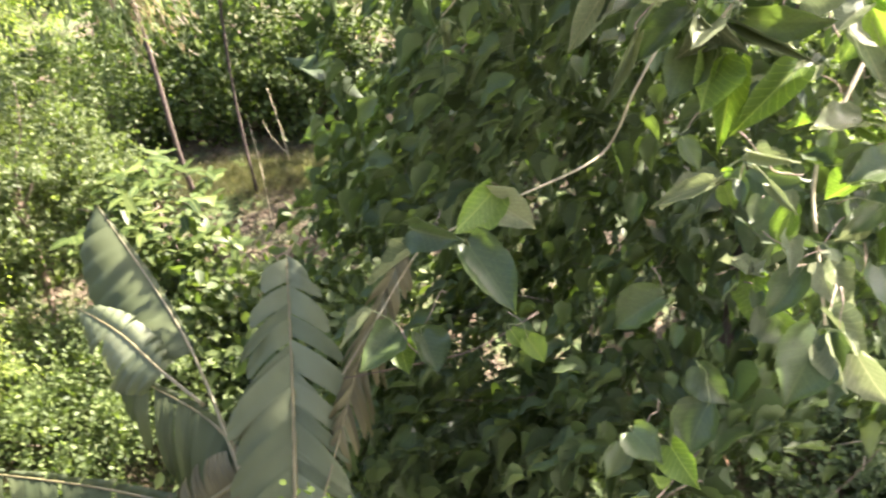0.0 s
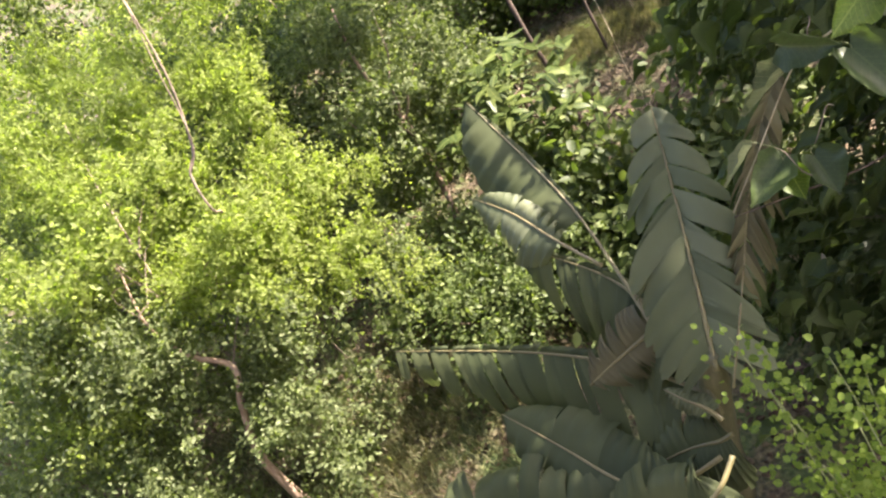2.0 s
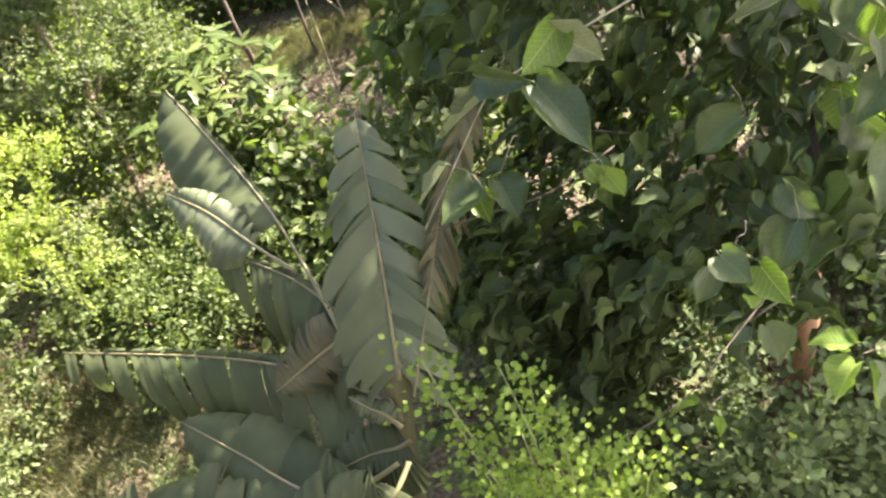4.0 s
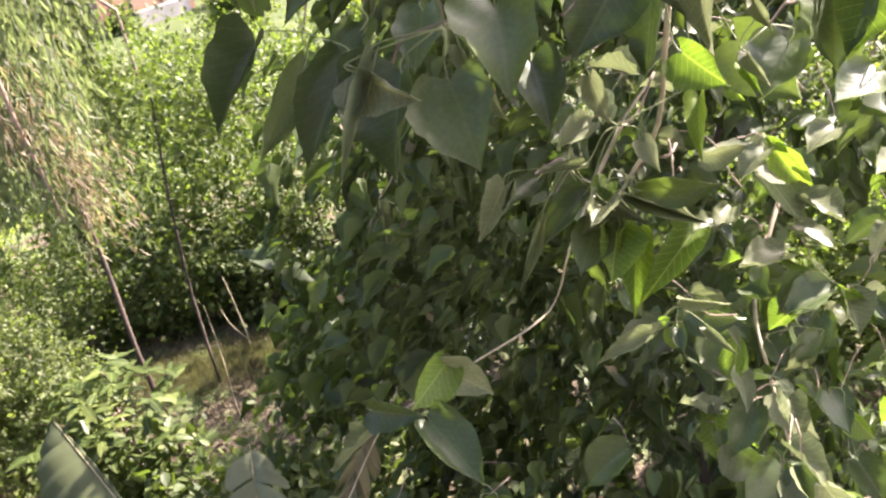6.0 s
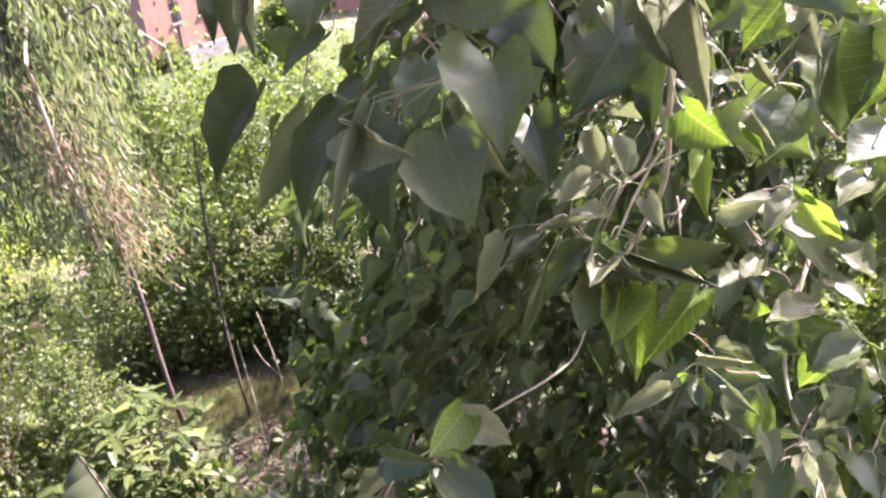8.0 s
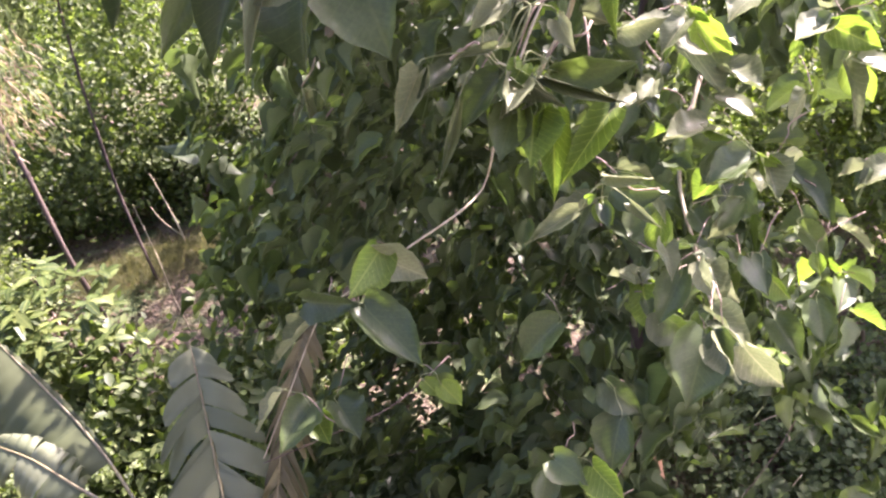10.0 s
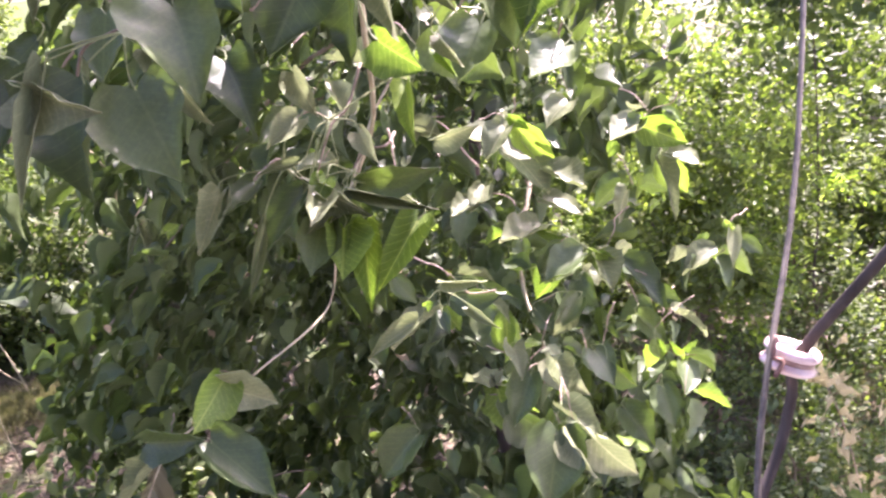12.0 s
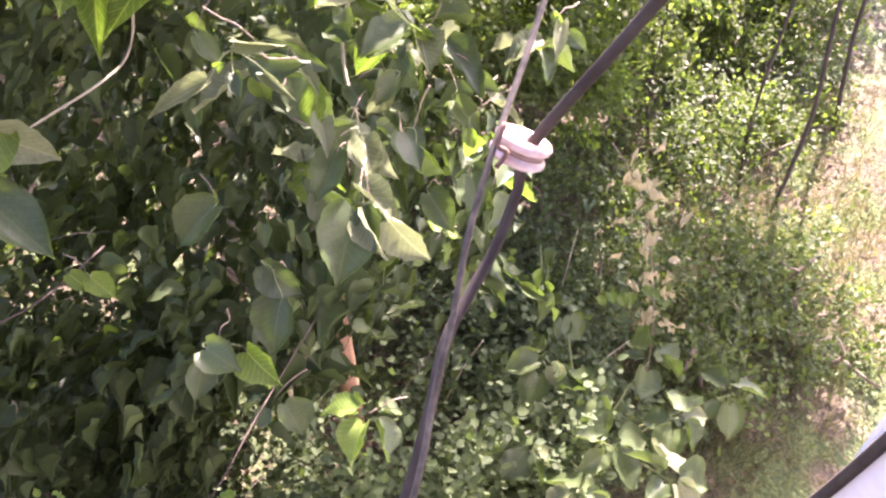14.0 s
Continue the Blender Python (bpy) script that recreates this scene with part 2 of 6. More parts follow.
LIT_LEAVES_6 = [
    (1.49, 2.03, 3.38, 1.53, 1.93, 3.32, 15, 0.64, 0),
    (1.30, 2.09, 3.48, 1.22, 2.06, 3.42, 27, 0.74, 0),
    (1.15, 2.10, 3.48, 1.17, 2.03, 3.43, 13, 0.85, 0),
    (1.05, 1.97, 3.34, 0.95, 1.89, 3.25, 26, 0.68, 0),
    (1.29, 1.80, 3.23, 1.32, 1.69, 3.16, 14, 0.73, 0),
    (1.50, 1.90, 3.16, 1.48, 1.80, 3.08, 26, 0.77, 0),
    (0.74, 2.17, 4.37, 0.64, 2.25, 4.40, 51, 0.78, 1),
    (0.65, 2.16, 4.26, 0.64, 2.27, 4.34, 18, 0.51, 1),
    (0.51, 2.19, 4.26, 0.59, 2.12, 4.22, -38, 0.73, 0),
]
LIT_LEAVES_7 = [
    (0.58, 2.13, 4.14, 0.48, 2.10, 4.17, 53, 0.48, 1),
    (0.83, 2.13, 4.32, 0.77, 2.20, 4.34, 46, 0.72, 1),
    (0.93, 2.21, 4.36, 0.97, 2.09, 4.29, -29, 0.49, 1),
    (0.93, 2.23, 4.44, 1.01, 2.28, 4.44, -44, 0.98, 1),
    (0.89, 2.22, 4.35, 0.94, 2.20, 4.38, 13, 0.77, 2),
    (1.00, 2.17, 4.32, 1.04, 2.14, 4.26, 39, 0.48, 2),
    (1.05, 2.17, 4.40, 0.99, 2.14, 4.30, 19, 0.58, 0),
    (0.76, 2.12, 4.23, 0.74, 2.02, 4.16, -2, 0.49, 0),
    (0.83, 2.16, 4.43, 0.73, 2.10, 4.37, 35, 0.29, 1),
]
LIT_LEAVES_8 = [
    (1.11, 2.15, 4.10, 1.02, 2.09, 4.07, 39, 0.77, 1),
    (1.42, 2.33, 4.06, 1.32, 2.29, 4.04, 51, 1.02, 1),
    (1.45, 2.42, 4.38, 1.51, 2.42, 4.44, -16, 0.95, 0),
    (0.77, 2.37, 3.58, 0.81, 2.30, 3.52, 7, 0.66, 0),
    (1.23, 2.16, 3.55, 1.37, 2.19, 3.58, -47, 0.94, 0),
]
SINGLE_LEAVES = [LIT_LEAVES_1, LIT_LEAVES_2, LIT_LEAVES_3, LIT_LEAVES_4, LIT_LEAVES_5, LIT_LEAVES_6, LIT_LEAVES_7, LIT_LEAVES_8, BRANCH_LEAVES, LOW_LEAVES, SIDE_LEAVES_1, SIDE_LEAVES_2, HANGING_LEAVES_1, HANGING_LEAVES_2, HANGING_LEAVES_3, TOP_LEAVES_A_1, TOP_LEAVES_A_2, TOP_LEAVES_A_3, TOP_LEAVES_B_1, TOP_LEAVES_B_2, TOP_LEAVES_B_3, TOP_LEAVES_C_1, TOP_LEAVES_C_2, FRONT_LEAVES]


# ---- materials ----
def nodes_of(name):
    m = bpy.data.materials.new(name)
    m.use_nodes = True
    t = m.node_tree
    return m, t, t.nodes, t.links, t.nodes["Principled BSDF"]


def ramp(n, stops):
    r = n.new("ShaderNodeValToRGB")
    e = r.color_ramp.elements
    while len(e) < len(stops):
        e.new(0.5)
    for k, (p, c) in zip(e, stops):
        k.position, k.color = p, (*c, 1)
    return r


def leaf_mat(name, dark, mid, light, through=0.35, rough=0.45, veins=0.0, island=True, scale=6.0, glow=(1.3, 1.5, 0.5), gloss=0.2):
    """A leaf: three tones by chance, blotches, veins by its UV map, light passing through."""
    m, t, n, l, p = nodes_of(name)
    if island:
        rnd = n.new("ShaderNodeNewGeometry").outputs["Random Per Island"]
    else:
        rnd = n.new("ShaderNodeObjectInfo").outputs["Random"]
    tone = ramp(n, [(0.0, dark), (0.55, mid), (1.0, light)])
    l.new(rnd, tone.inputs[0])
    tc = n.new("ShaderNodeTexCoord")
    noi = n.new("ShaderNodeTexNoise")
    noi.inputs["Scale"].default_value, noi.inputs["Detail"].default_value = scale, 4
    l.new(tc.outputs["Object"], noi.inputs["Vector"])
    blot = n.new("ShaderNodeMapRange")
    blot.inputs[1].default_value, blot.inputs[2].default_value = 0.3, 0.75
    blot.inputs[3].default_value, blot.inputs[4].default_value = 0.84, 1.16
    l.new(noi.outputs[0], blot.inputs[0])
    mul = n.new("ShaderNodeMix")
    mul.data_type, mul.blend_type = "RGBA", "MULTIPLY"
    mul.inputs[0].default_value = 1
    l.new(tone.outputs[0], mul.inputs[6])
    l.new(blot.outputs[0], mul.inputs[7])
    col = mul.outputs[2]
    if veins:
        uv = n.new("ShaderNodeSeparateXYZ")
        l.new(tc.outputs["UV"], uv.inputs[0])

        def calc(op, a, b):
            k = n.new("ShaderNodeMath")
            k.operation = op
            for i, v in enumerate((a, b)):
                if v is None:
                    continue
                if isinstance(v, (int, float)):
                    k.inputs[i].default_value = v
                else:
                    l.new(v, k.inputs[i])
            return k.outputs[0]
        side = calc("ABSOLUTE", calc("SUBTRACT", uv.outputs[1], 0.5), None)
        lane = calc("FRACT", calc("MULTIPLY", calc("SUBTRACT", uv.outputs[0], calc("MULTIPLY", side, 0.75)), 8.0), None)
        rib = calc("LESS_THAN", lane, 0.07)
        midrib = calc("LESS_THAN", side, 0.018)
        line = calc("MAXIMUM", rib, midrib)
        mix = n.new("ShaderNodeMix")
        mix.data_type = "RGBA"
        l.new(calc("MULTIPLY", line, veins), mix.inputs[0])
        l.new(col, mix.inputs[6])
        mix.inputs[7].default_value = (min(1, light[0] * 1.7 + .03), min(1, light[1] * 1.5 + .03), light[2] * 1.5 + .02, 1)
        col = mix.outputs[2]
        bump = n.new("ShaderNodeBump")
        bump.inputs["Strength"].default_value, bump.inputs["Distance"].default_value = 0.06, 0.002
        puff = calc("MULTIPLY", calc("SINE", calc("MULTIPLY", lane, 3.14159), None), 1.0)
        l.new(puff, bump.inputs["Height"])
        l.new(bump.outputs[0], p.inputs["Normal"])
    l.new(col, p.inputs["Base Color"])
    p.inputs["Roughness"].default_value = rough
    p.inputs["Specular IOR Level"].default_value = gloss
    tr = n.new("ShaderNodeBsdfTranslucent")
    warm = n.new("ShaderNodeMix")
    warm.data_type, warm.blend_type = "RGBA", "MULTIPLY"
    warm.inputs[0].default_value = 1
    l.new(col, warm.inputs[6])
    warm.inputs[7].default_value = (glow[0] * 1.6, glow[1] * 1.6, glow[2] * 1.6, 1)
    l.new(warm.outputs[2], tr.inputs["Color"])
    sh = n.new("ShaderNodeMixShader")
    sh.inputs[0].default_value = through
    l.new(p.outputs[0], sh.inputs[1])
    l.new(tr.outputs[0], sh.inputs[2])
    l.new(sh.outputs[0], n["Material Output"].inputs[0])
    return m


def solid_mat(name, a, b, rough=0.8, scale=8.0, bump=0.3, dist=0.01, fine=60.0, metal=0.0, stretch=(1, 1, 1), gloss=0.5):
    """Two tones in noise at two scales with relief."""
    m, t, n, l, p = nodes_of(name)
    tc = n.new("ShaderNodeTexCoord")
    mp = n.new("ShaderNodeMapping")
    mp.inputs["Scale"].default_value = stretch
    l.new(tc.outputs["Object"], mp.inputs[0])
    n1, n2 = n.new("ShaderNodeTexNoise"), n.new("ShaderNodeTexNoise")
    for k, s in ((n1, scale), (n2, fine)):
        k.inputs["Scale"].default_value, k.inputs["Detail"].default_value = s, 6
        l.new(mp.outputs[0], k.inputs["Vector"])
    add = n.new("ShaderNodeMath")
    add.operation = "MULTIPLY_ADD"
    add.inputs[1].default_value = 0.4
    l.new(n2.outputs[0], add.inputs[0])
    l.new(n1.outputs[0], add.inputs[2])
    r = ramp(n, [(0.45, a), (0.95, b)])
    l.new(add.outputs[0], r.inputs[0])
    l.new(r.outputs[0], p.inputs["Base Color"])
    bp = n.new("ShaderNodeBump")
    bp.inputs["Strength"].default_value, bp.inputs["Distance"].default_value = bump, dist
    l.new(add.outputs[0], bp.inputs["Height"])
    l.new(bp.outputs[0], p.inputs["Normal"])
    p.inputs["Roughness"].default_value, p.inputs["Metallic"].default_value = rough, metal
    p.inputs["Specular IOR Level"].default_value = gloss
    return m


def ground_mat():
    m, t, n, l, p = nodes_of("soil_and_litter")
    tc = n.new("ShaderNodeTexCoord")
    tex = []
    for s, d in ((0.35, 3), (2.2, 6), (30.0, 8)):
        k = n.new("ShaderNodeTexNoise")
        k.inputs["Scale"].default_value, k.inputs["Detail"].default_value = s, d
        l.new(tc.outputs["Object"], k.inputs["Vector"])
        tex.append(k)
    soil = ramp(n, [(0.3, (0.035, 0.025, 0.014)), (0.5, (0.085, 0.062, 0.036)), (0.72, (0.17, 0.13, 0.075))])
    green = ramp(n, [(0.3, (0.025, 0.045, 0.010)), (0.7, (0.10, 0.13, 0.035))])
    l.new(tex[2].outputs[0], soil.inputs[0])
    l.new(tex[2].outputs[0], green.inputs[0])
    f = n.new("ShaderNodeMapRange")
    f.inputs[1].default_value, f.inputs[2].default_value = 0.42, 0.58
    l.new(tex[1].outputs[0], f.inputs[0])
    mix = n.new("ShaderNodeMix")
    mix.data_type = "RGBA"
    l.new(f.outputs[0], mix.inputs[0])
    l.new(soil.outputs[0], mix.inputs[6])
    l.new(green.outputs[0], mix.inputs[7])
    l.new(mix.outputs[2], p.inputs["Base Color"])
    b = n.new("ShaderNodeBump")
    b.inputs["Strength"].default_value, b.inputs["Distance"].default_value = 0.8, 0.05
    l.new(tex[2].outputs[0], b.inputs["Height"])
    l.new(b.outputs[0], p.inputs["Normal"])
    p.inputs["Roughness"].default_value = 0.95
    return m


M_GROUND = ground_mat()
M_LAWN = solid_mat("lawn_grass", (0.036, 0.054, 0.017), (0.08, 0.098, 0.04), 0.95, 1.2, 0.6, 0.05, 40, gloss=0.05)
M_HEART = leaf_mat("broad_leaf", (0.032, 0.048, 0.017), (0.048, 0.070, 0.024), (0.074, 0.100, 0.036), 0.14, 0.42, 0.16, False, 20, gloss=0.3)
M_HEART_MASS = leaf_mat("broad_leaf_mass", (0.031, 0.047, 0.015), (0.047, 0.069, 0.022), (0.074, 0.10, 0.035), 0.22, 0.5, 0.12, True, 12, gloss=0.2)
# paler copy of the broad leaf, with sunlight put into its colour
M_PALE_LIT = leaf_mat("pale_sunlit_leaf", (0.080, 0.096, 0.042), (0.118, 0.136, 0.066), (0.172, 0.19, 0.104), 0.22, 0.40, 0.3, False, 20, (0.95, 1.0, 0.8))
M_YOUNG = leaf_mat("young_leaf", (0.06, 0.095, 0.018), (0.085, 0.13, 0.024), (0.125, 0.175, 0.036), 0.28, 0.45, 0.5, False, 20)
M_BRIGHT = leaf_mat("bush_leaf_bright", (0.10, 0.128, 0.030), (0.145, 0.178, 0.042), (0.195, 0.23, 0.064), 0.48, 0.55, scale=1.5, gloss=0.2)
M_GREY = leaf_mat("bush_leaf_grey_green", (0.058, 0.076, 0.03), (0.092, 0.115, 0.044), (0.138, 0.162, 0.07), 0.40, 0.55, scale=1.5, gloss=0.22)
M_DARK = leaf_mat("shrub_leaf_dark", (0.035, 0.052, 0.016), (0.065, 0.09, 0.025), (0.12, 0.15, 0.05), 0.33, 0.55, scale=1.5)
M_FAR = leaf_mat("far_thicket_leaf", (0.046, 0.064, 0.018), (0.074, 0.096, 0.027), (0.11, 0.132, 0.046), 0.40, 0.55, scale=0.6, gloss=0.12)
M_WILLOW = leaf_mat("weeping_leaf", (0.062, 0.08, 0.038), (0.10, 0.122, 0.060), (0.15, 0.172, 0.092), 0.36, 0.5, scale=2, glow=(1.05, 1.15, 0.7))
M_MANGO = leaf_mat("sapling_leaf", (0.026, 0.044, 0.011), (0.044, 0.068, 0.016), (0.086, 0.110, 0.028), 0.24, 0.42, 0.3, scale=3)
M_LIME = leaf_mat("lime_leaf", (0.075, 0.115, 0.02), (0.125, 0.175, 0.032), (0.19, 0.25, 0.055), 0.40, 0.5, 0.25, scale=4)
M_IVY = leaf_mat("ground_cover_leaf", (0.032, 0.050, 0.019), (0.052, 0.076, 0.029), (0.085, 0.114, 0.045), 0.24, 0.7, 0.3, scale=3)
M_DRY = leaf_mat("withered_leaf", (0.17, 0.15, 0.078), (0.32, 0.295, 0.18), (0.50, 0.475, 0.33), 0.25, 0.7, scale=6, glow=(1.1, 1.0, 0.7))
M_STRAW = leaf_mat("dry_straw", (0.10, 0.085, 0.052), (0.17, 0.145, 0.092), (0.26, 0.23, 0.16), 0.28, 0.7, scale=4, glow=(1.1, 1.0, 0.7))
M_LITTER = leaf_mat("fallen_leaf", (0.035, 0.024, 0.013), (0.075, 0.053, 0.03), (0.14, 0.108, 0.067), 0.1, 0.85, scale=4, glow=(1.1, 1.0, 0.7))
M_BLADE = leaf_mat("grass_blade", (0.05, 0.065, 0.026), (0.095, 0.10, 0.046), (0.17, 0.155, 0.095), 0.3, 0.6, scale=1, glow=(1.2, 1.2, 0.6))
M_BANANA = leaf_mat("banana_blade", (0.034, 0.045, 0.018), (0.050, 0.062, 0.025), (0.068, 0.079, 0.033), 0.22, 0.6, scale=2.5, glow=(1.15, 1.3, 0.6))
M_BANANA_PALE = leaf_mat("banana_blade_pale", (0.075, 0.09, 0.045), (0.10, 0.115, 0.06), (0.135, 0.15, 0.085), 0.22, 0.55, scale=2.5, glow=(1.1, 1.2, 0.7))
M_BANANA_DRY = leaf_mat("banana_blade_dry", (0.07, 0.068, 0.036), (0.105, 0.098, 0.052), (0.15, 0.14, 0.075), 0.2, 0.7, scale=2.5, glow=(1.1, 1.0, 0.6))
M_RIB = solid_mat("banana_rib", (0.10, 0.09, 0.035), (0.19, 0.16, 0.065), 0.5, 5, 0.2, 0.004)
M_STEM = solid_mat("banana_stem", (0.035, 0.04, 0.018), (0.12, 0.11, 0.05), 0.6, 4, 0.5, 0.01, 30, 0, (3, 3, 0.5))
M_BARK = solid_mat("grey_brown_bark", (0.08, 0.06, 0.04), (0.26, 0.20, 0.14), 0.85, 9, 0.8, 0.01, 70, 0, (1, 1, 0.35))
M_BARK_RED = solid_mat("red_brown_bark", (0.030, 0.021, 0.014), (0.078, 0.053, 0.036), 0.9, 9, 0.6, 0.008, 70, 0, (1, 1, 0.35))
M_BARK_ORANGE = solid_mat("orange_brown_bark", (0.16, 0.085, 0.042), (0.40, 0.23, 0.12), 0.8, 9, 0.6, 0.008, 70, 0, (1, 1, 0.4))
M_BARK_TAN = solid_mat("tan_bark", (0.15, 0.095, 0.06), (0.36, 0.26, 0.18), 0.8, 9, 0.6, 0.008, 70, 0, (1, 1, 0.4))
M_TWIG = solid_mat("pale_twig", (0.17, 0.135, 0.072), (0.38, 0.34, 0.21), 0.7, 14, 0.5, 0.004)
M_PETIOLE = solid_mat("leaf_stalk", (0.12, 0.15, 0.05), (0.24, 0.27, 0.11), 0.6, 14, 0.3, 0.003)
M_BRICK = solid_mat("fired_brick", (0.22, 0.124, 0.084), (0.275, 0.165, 0.118), 0.95, 3, 0.2, 0.003, 30, gloss=0.1)
M_MORTAR = solid_mat("mortar", (0.22, 0.128, 0.09), (0.275, 0.17, 0.124), 0.95, 3, 0.2, 0.003, 30, gloss=0.1)
M_PLASTER = solid_mat("white_plaster", (0.15, 0.145, 0.135), (0.27, 0.26, 0.245), 0.95, 2.2, 0.3, 0.01, 25, gloss=0.1)
M_CONCRETE = solid_mat("concrete", (0.25, 0.23, 0.21), (0.45, 0.42, 0.39), 0.9, 3, 0.4, 0.01, 30)
M_SHEET = solid_mat("blue_grey_sheet", (0.30, 0.33, 0.40), (0.46, 0.50, 0.58), 0.45, 2, 0.1, 0.004, 20)
M_HOLE = solid_mat("dark_opening", (0.02, 0.018, 0.015), (0.05, 0.045, 0.04), 0.7)
M_CABLE = solid_mat("black_cable", (0.040, 0.034, 0.029), (0.075, 0.064, 0.055), 0.9, 20, 0.2, 0.001, gloss=0.06)
M_WIRE = solid_mat("weathered_wire", (0.05, 0.045, 0.036), (0.16, 0.14, 0.108), 0.8, 30, 0.3, 0.001, 120, 0.0, gloss=0.25)
M_RUST = solid_mat("rusty_tie_wire", (0.10, 0.05, 0.035), (0.24, 0.13, 0.09), 0.8, 40, 0.5, 0.001)
M_GLAZE = solid_mat("brown_stained_porcelain", (0.50, 0.31, 0.27), (0.80, 0.70, 0.66), 0.22, 22, 0.1, 0.001, 90)
# darker glaze tone that stands for shade in the insulator's groove
M_GROOVE_SHADE = solid_mat("groove_shade_glaze", (0.26, 0.15, 0.11), (0.42, 0.29, 0.24), 0.4, 30, 0.1, 0.001, 90)
M_CEMENT = solid_mat("grey_cement", (0.15, 0.145, 0.14), (0.27, 0.26, 0.25), 0.9, 2.5, 0.3, 0.006, 40)
M_WALL = solid_mat("white_painted_wall", (0.66, 0.66, 0.68), (0.82, 0.82, 0.84), 0.7, 2.5, 0.2, 0.004, 40)


# ---- building helpers ----
def rng(seed):
    return np.random.default_rng(seed)


def unit(a):
    return a / (np.linalg.norm(a, axis=-1, keepdims=True) + 1e-9)


def mesh_np(name, verts, faces, uv=None, smooth=False):
    """A mesh from arrays: verts (n, 3), faces (m, k), uv per vertex."""
    me = bpy.data.meshes.new(name)
    verts, faces = np.asarray(verts, np.float32), np.asarray(faces, np.int32)
    m, k = faces.shape
    me.vertices.add(len(verts))
    me.vertices.foreach_set("co", verts.ravel())
    me.loops.add(m * k)
    me.loops.foreach_set("vertex_index", faces.ravel())
    me.polygons.add(m)
    me.polygons.foreach_set("loop_start", np.arange(0, m * k, k, dtype=np.int32))
    me.polygons.foreach_set("loop_total", np.full(m, k, np.int32))
    if smooth:
        me.polygons.foreach_set("use_smooth", np.ones(m, bool))
    if uv is not None:
        lay = me.uv_layers.new(name="UVMap")
        lay.data.foreach_set("uv", np.asarray(uv, np.float32)[faces.ravel()].ravel())
    me.update(calc_edges=True)
    me.validate()
    return me


def obj(name, mesh, material, parent=None, label="", kind=""):
    if material and not mesh.materials:
        mesh.materials.append(material)
    o = new(name, mesh)
    if parent:
        o.parent = parent
    return tagged(o, label=label, kind=kind)


def part(name, bm, material, parent, label=""):
    me = bpy.data.meshes.new(name)
    bm.normal_update()
    bm.to_mesh(me)
    bm.free()
    return obj(name, me, material, parent, label)


def thing(name, at, label, category, group="", kind=""):
    o = new(name)
    o.location = at
    o.empty_display_size = 0.1
    return tagged(o, label, category, group, kind)


def hold(o, parent):
    """Makes o, built in world places, a part of a thing that stands elsewhere."""
    o.parent = parent
    top = parent
    off = Vector((0, 0, 0))
    while top:
        off += top.location
        top = top.parent
    o.location = -off
    return o


# leaf shapes: along x from 0 to 1, across y, out z; faces; the UV map is (x, y + 0.5)
def shape_small():
    v = [(0, 0, 0), (.45, -.28, .07), (1, 0, -.04), (.45, .28, .07)]
    return np.array(v), np.array([(0, 1, 2), (0, 2, 3)])


def shape_round():
    v = [(0, 0, 0), (.22, -.34, .05), (.62, -.36, .05), (1, 0, -.08), (.62, .36, .05), (.22, .34, .05)]
    return np.array(v), np.array([(0, 1, 2), (0, 2, 3), (0, 3, 4), (0, 4, 5)])


def shape_long():
    v = [(0, 0, 0), (.3, -.11, .03), (.7, -.09, -.02), (1, 0, -.14), (.7, .09, -.02), (.3, .11, .03), (.5, 0, 0.0)]
    return np.array(v), np.array([(0, 1, 6), (1, 2, 6), (2, 3, 6), (3, 4, 6), (4, 5, 6), (5, 0, 6)])


def shape_heart(fold=0.25, curl=0.2, wave=0.03, seed=0, rows=15, notch=True):
    """A heart-shaped leaf with a drip tip, folded on its midrib, its margin waved."""
    g = rng(seed)
    ph = g.uniform(0, 6.28, 2)
    verts, cols = [], 9
    bend = g.normal() * 0.05
    skew = g.normal() * 0.10
    for i in range(rows + 1):
        u = (i / rows) ** 1.25
        nick = g.normal(size=2) * 0.035
        w = float(np.interp(u, (0, .03, .08, .2, .35, .5, .65, .78, .88, .95, 1), (.25, .33, .39, .455, .465, .425, .335, .215, .10, .04, .003)))
        for j in range(cols):
            s = (j / (cols - 1)) * 2 - 1
            lobe = 0.36 * abs(s) * (1 - 0.72 * abs(s)) * math.exp(-u * 14) if notch else 0.0
            y = s * w * (1 + nick[0 if s < 0 else 1] * abs(s) ** 3) * (1 + skew * (1 if s > 0 else -1)) + bend * math.sin(3.1 * u)
            z = fold * abs(y) - curl * u * u * 0.6 + wave * (1.3 * math.sin(9 * u + ph[0 if s < 0 else 1]) + 0.7 * math.sin(23 * u + 3 * ph[0 if s > 0 else 1])) * abs(s) ** 2 + 0.15 * abs(s) ** 6 * (1 - 0.7 * u)
            verts.append((u - lobe, y, z))
    faces = []
    for i in range(rows):
        for j in range(cols - 1):
            a = i * cols + j
            faces.append((a, a + 1, a + cols + 1, a + cols))
    return np.array(verts), np.array(faces)


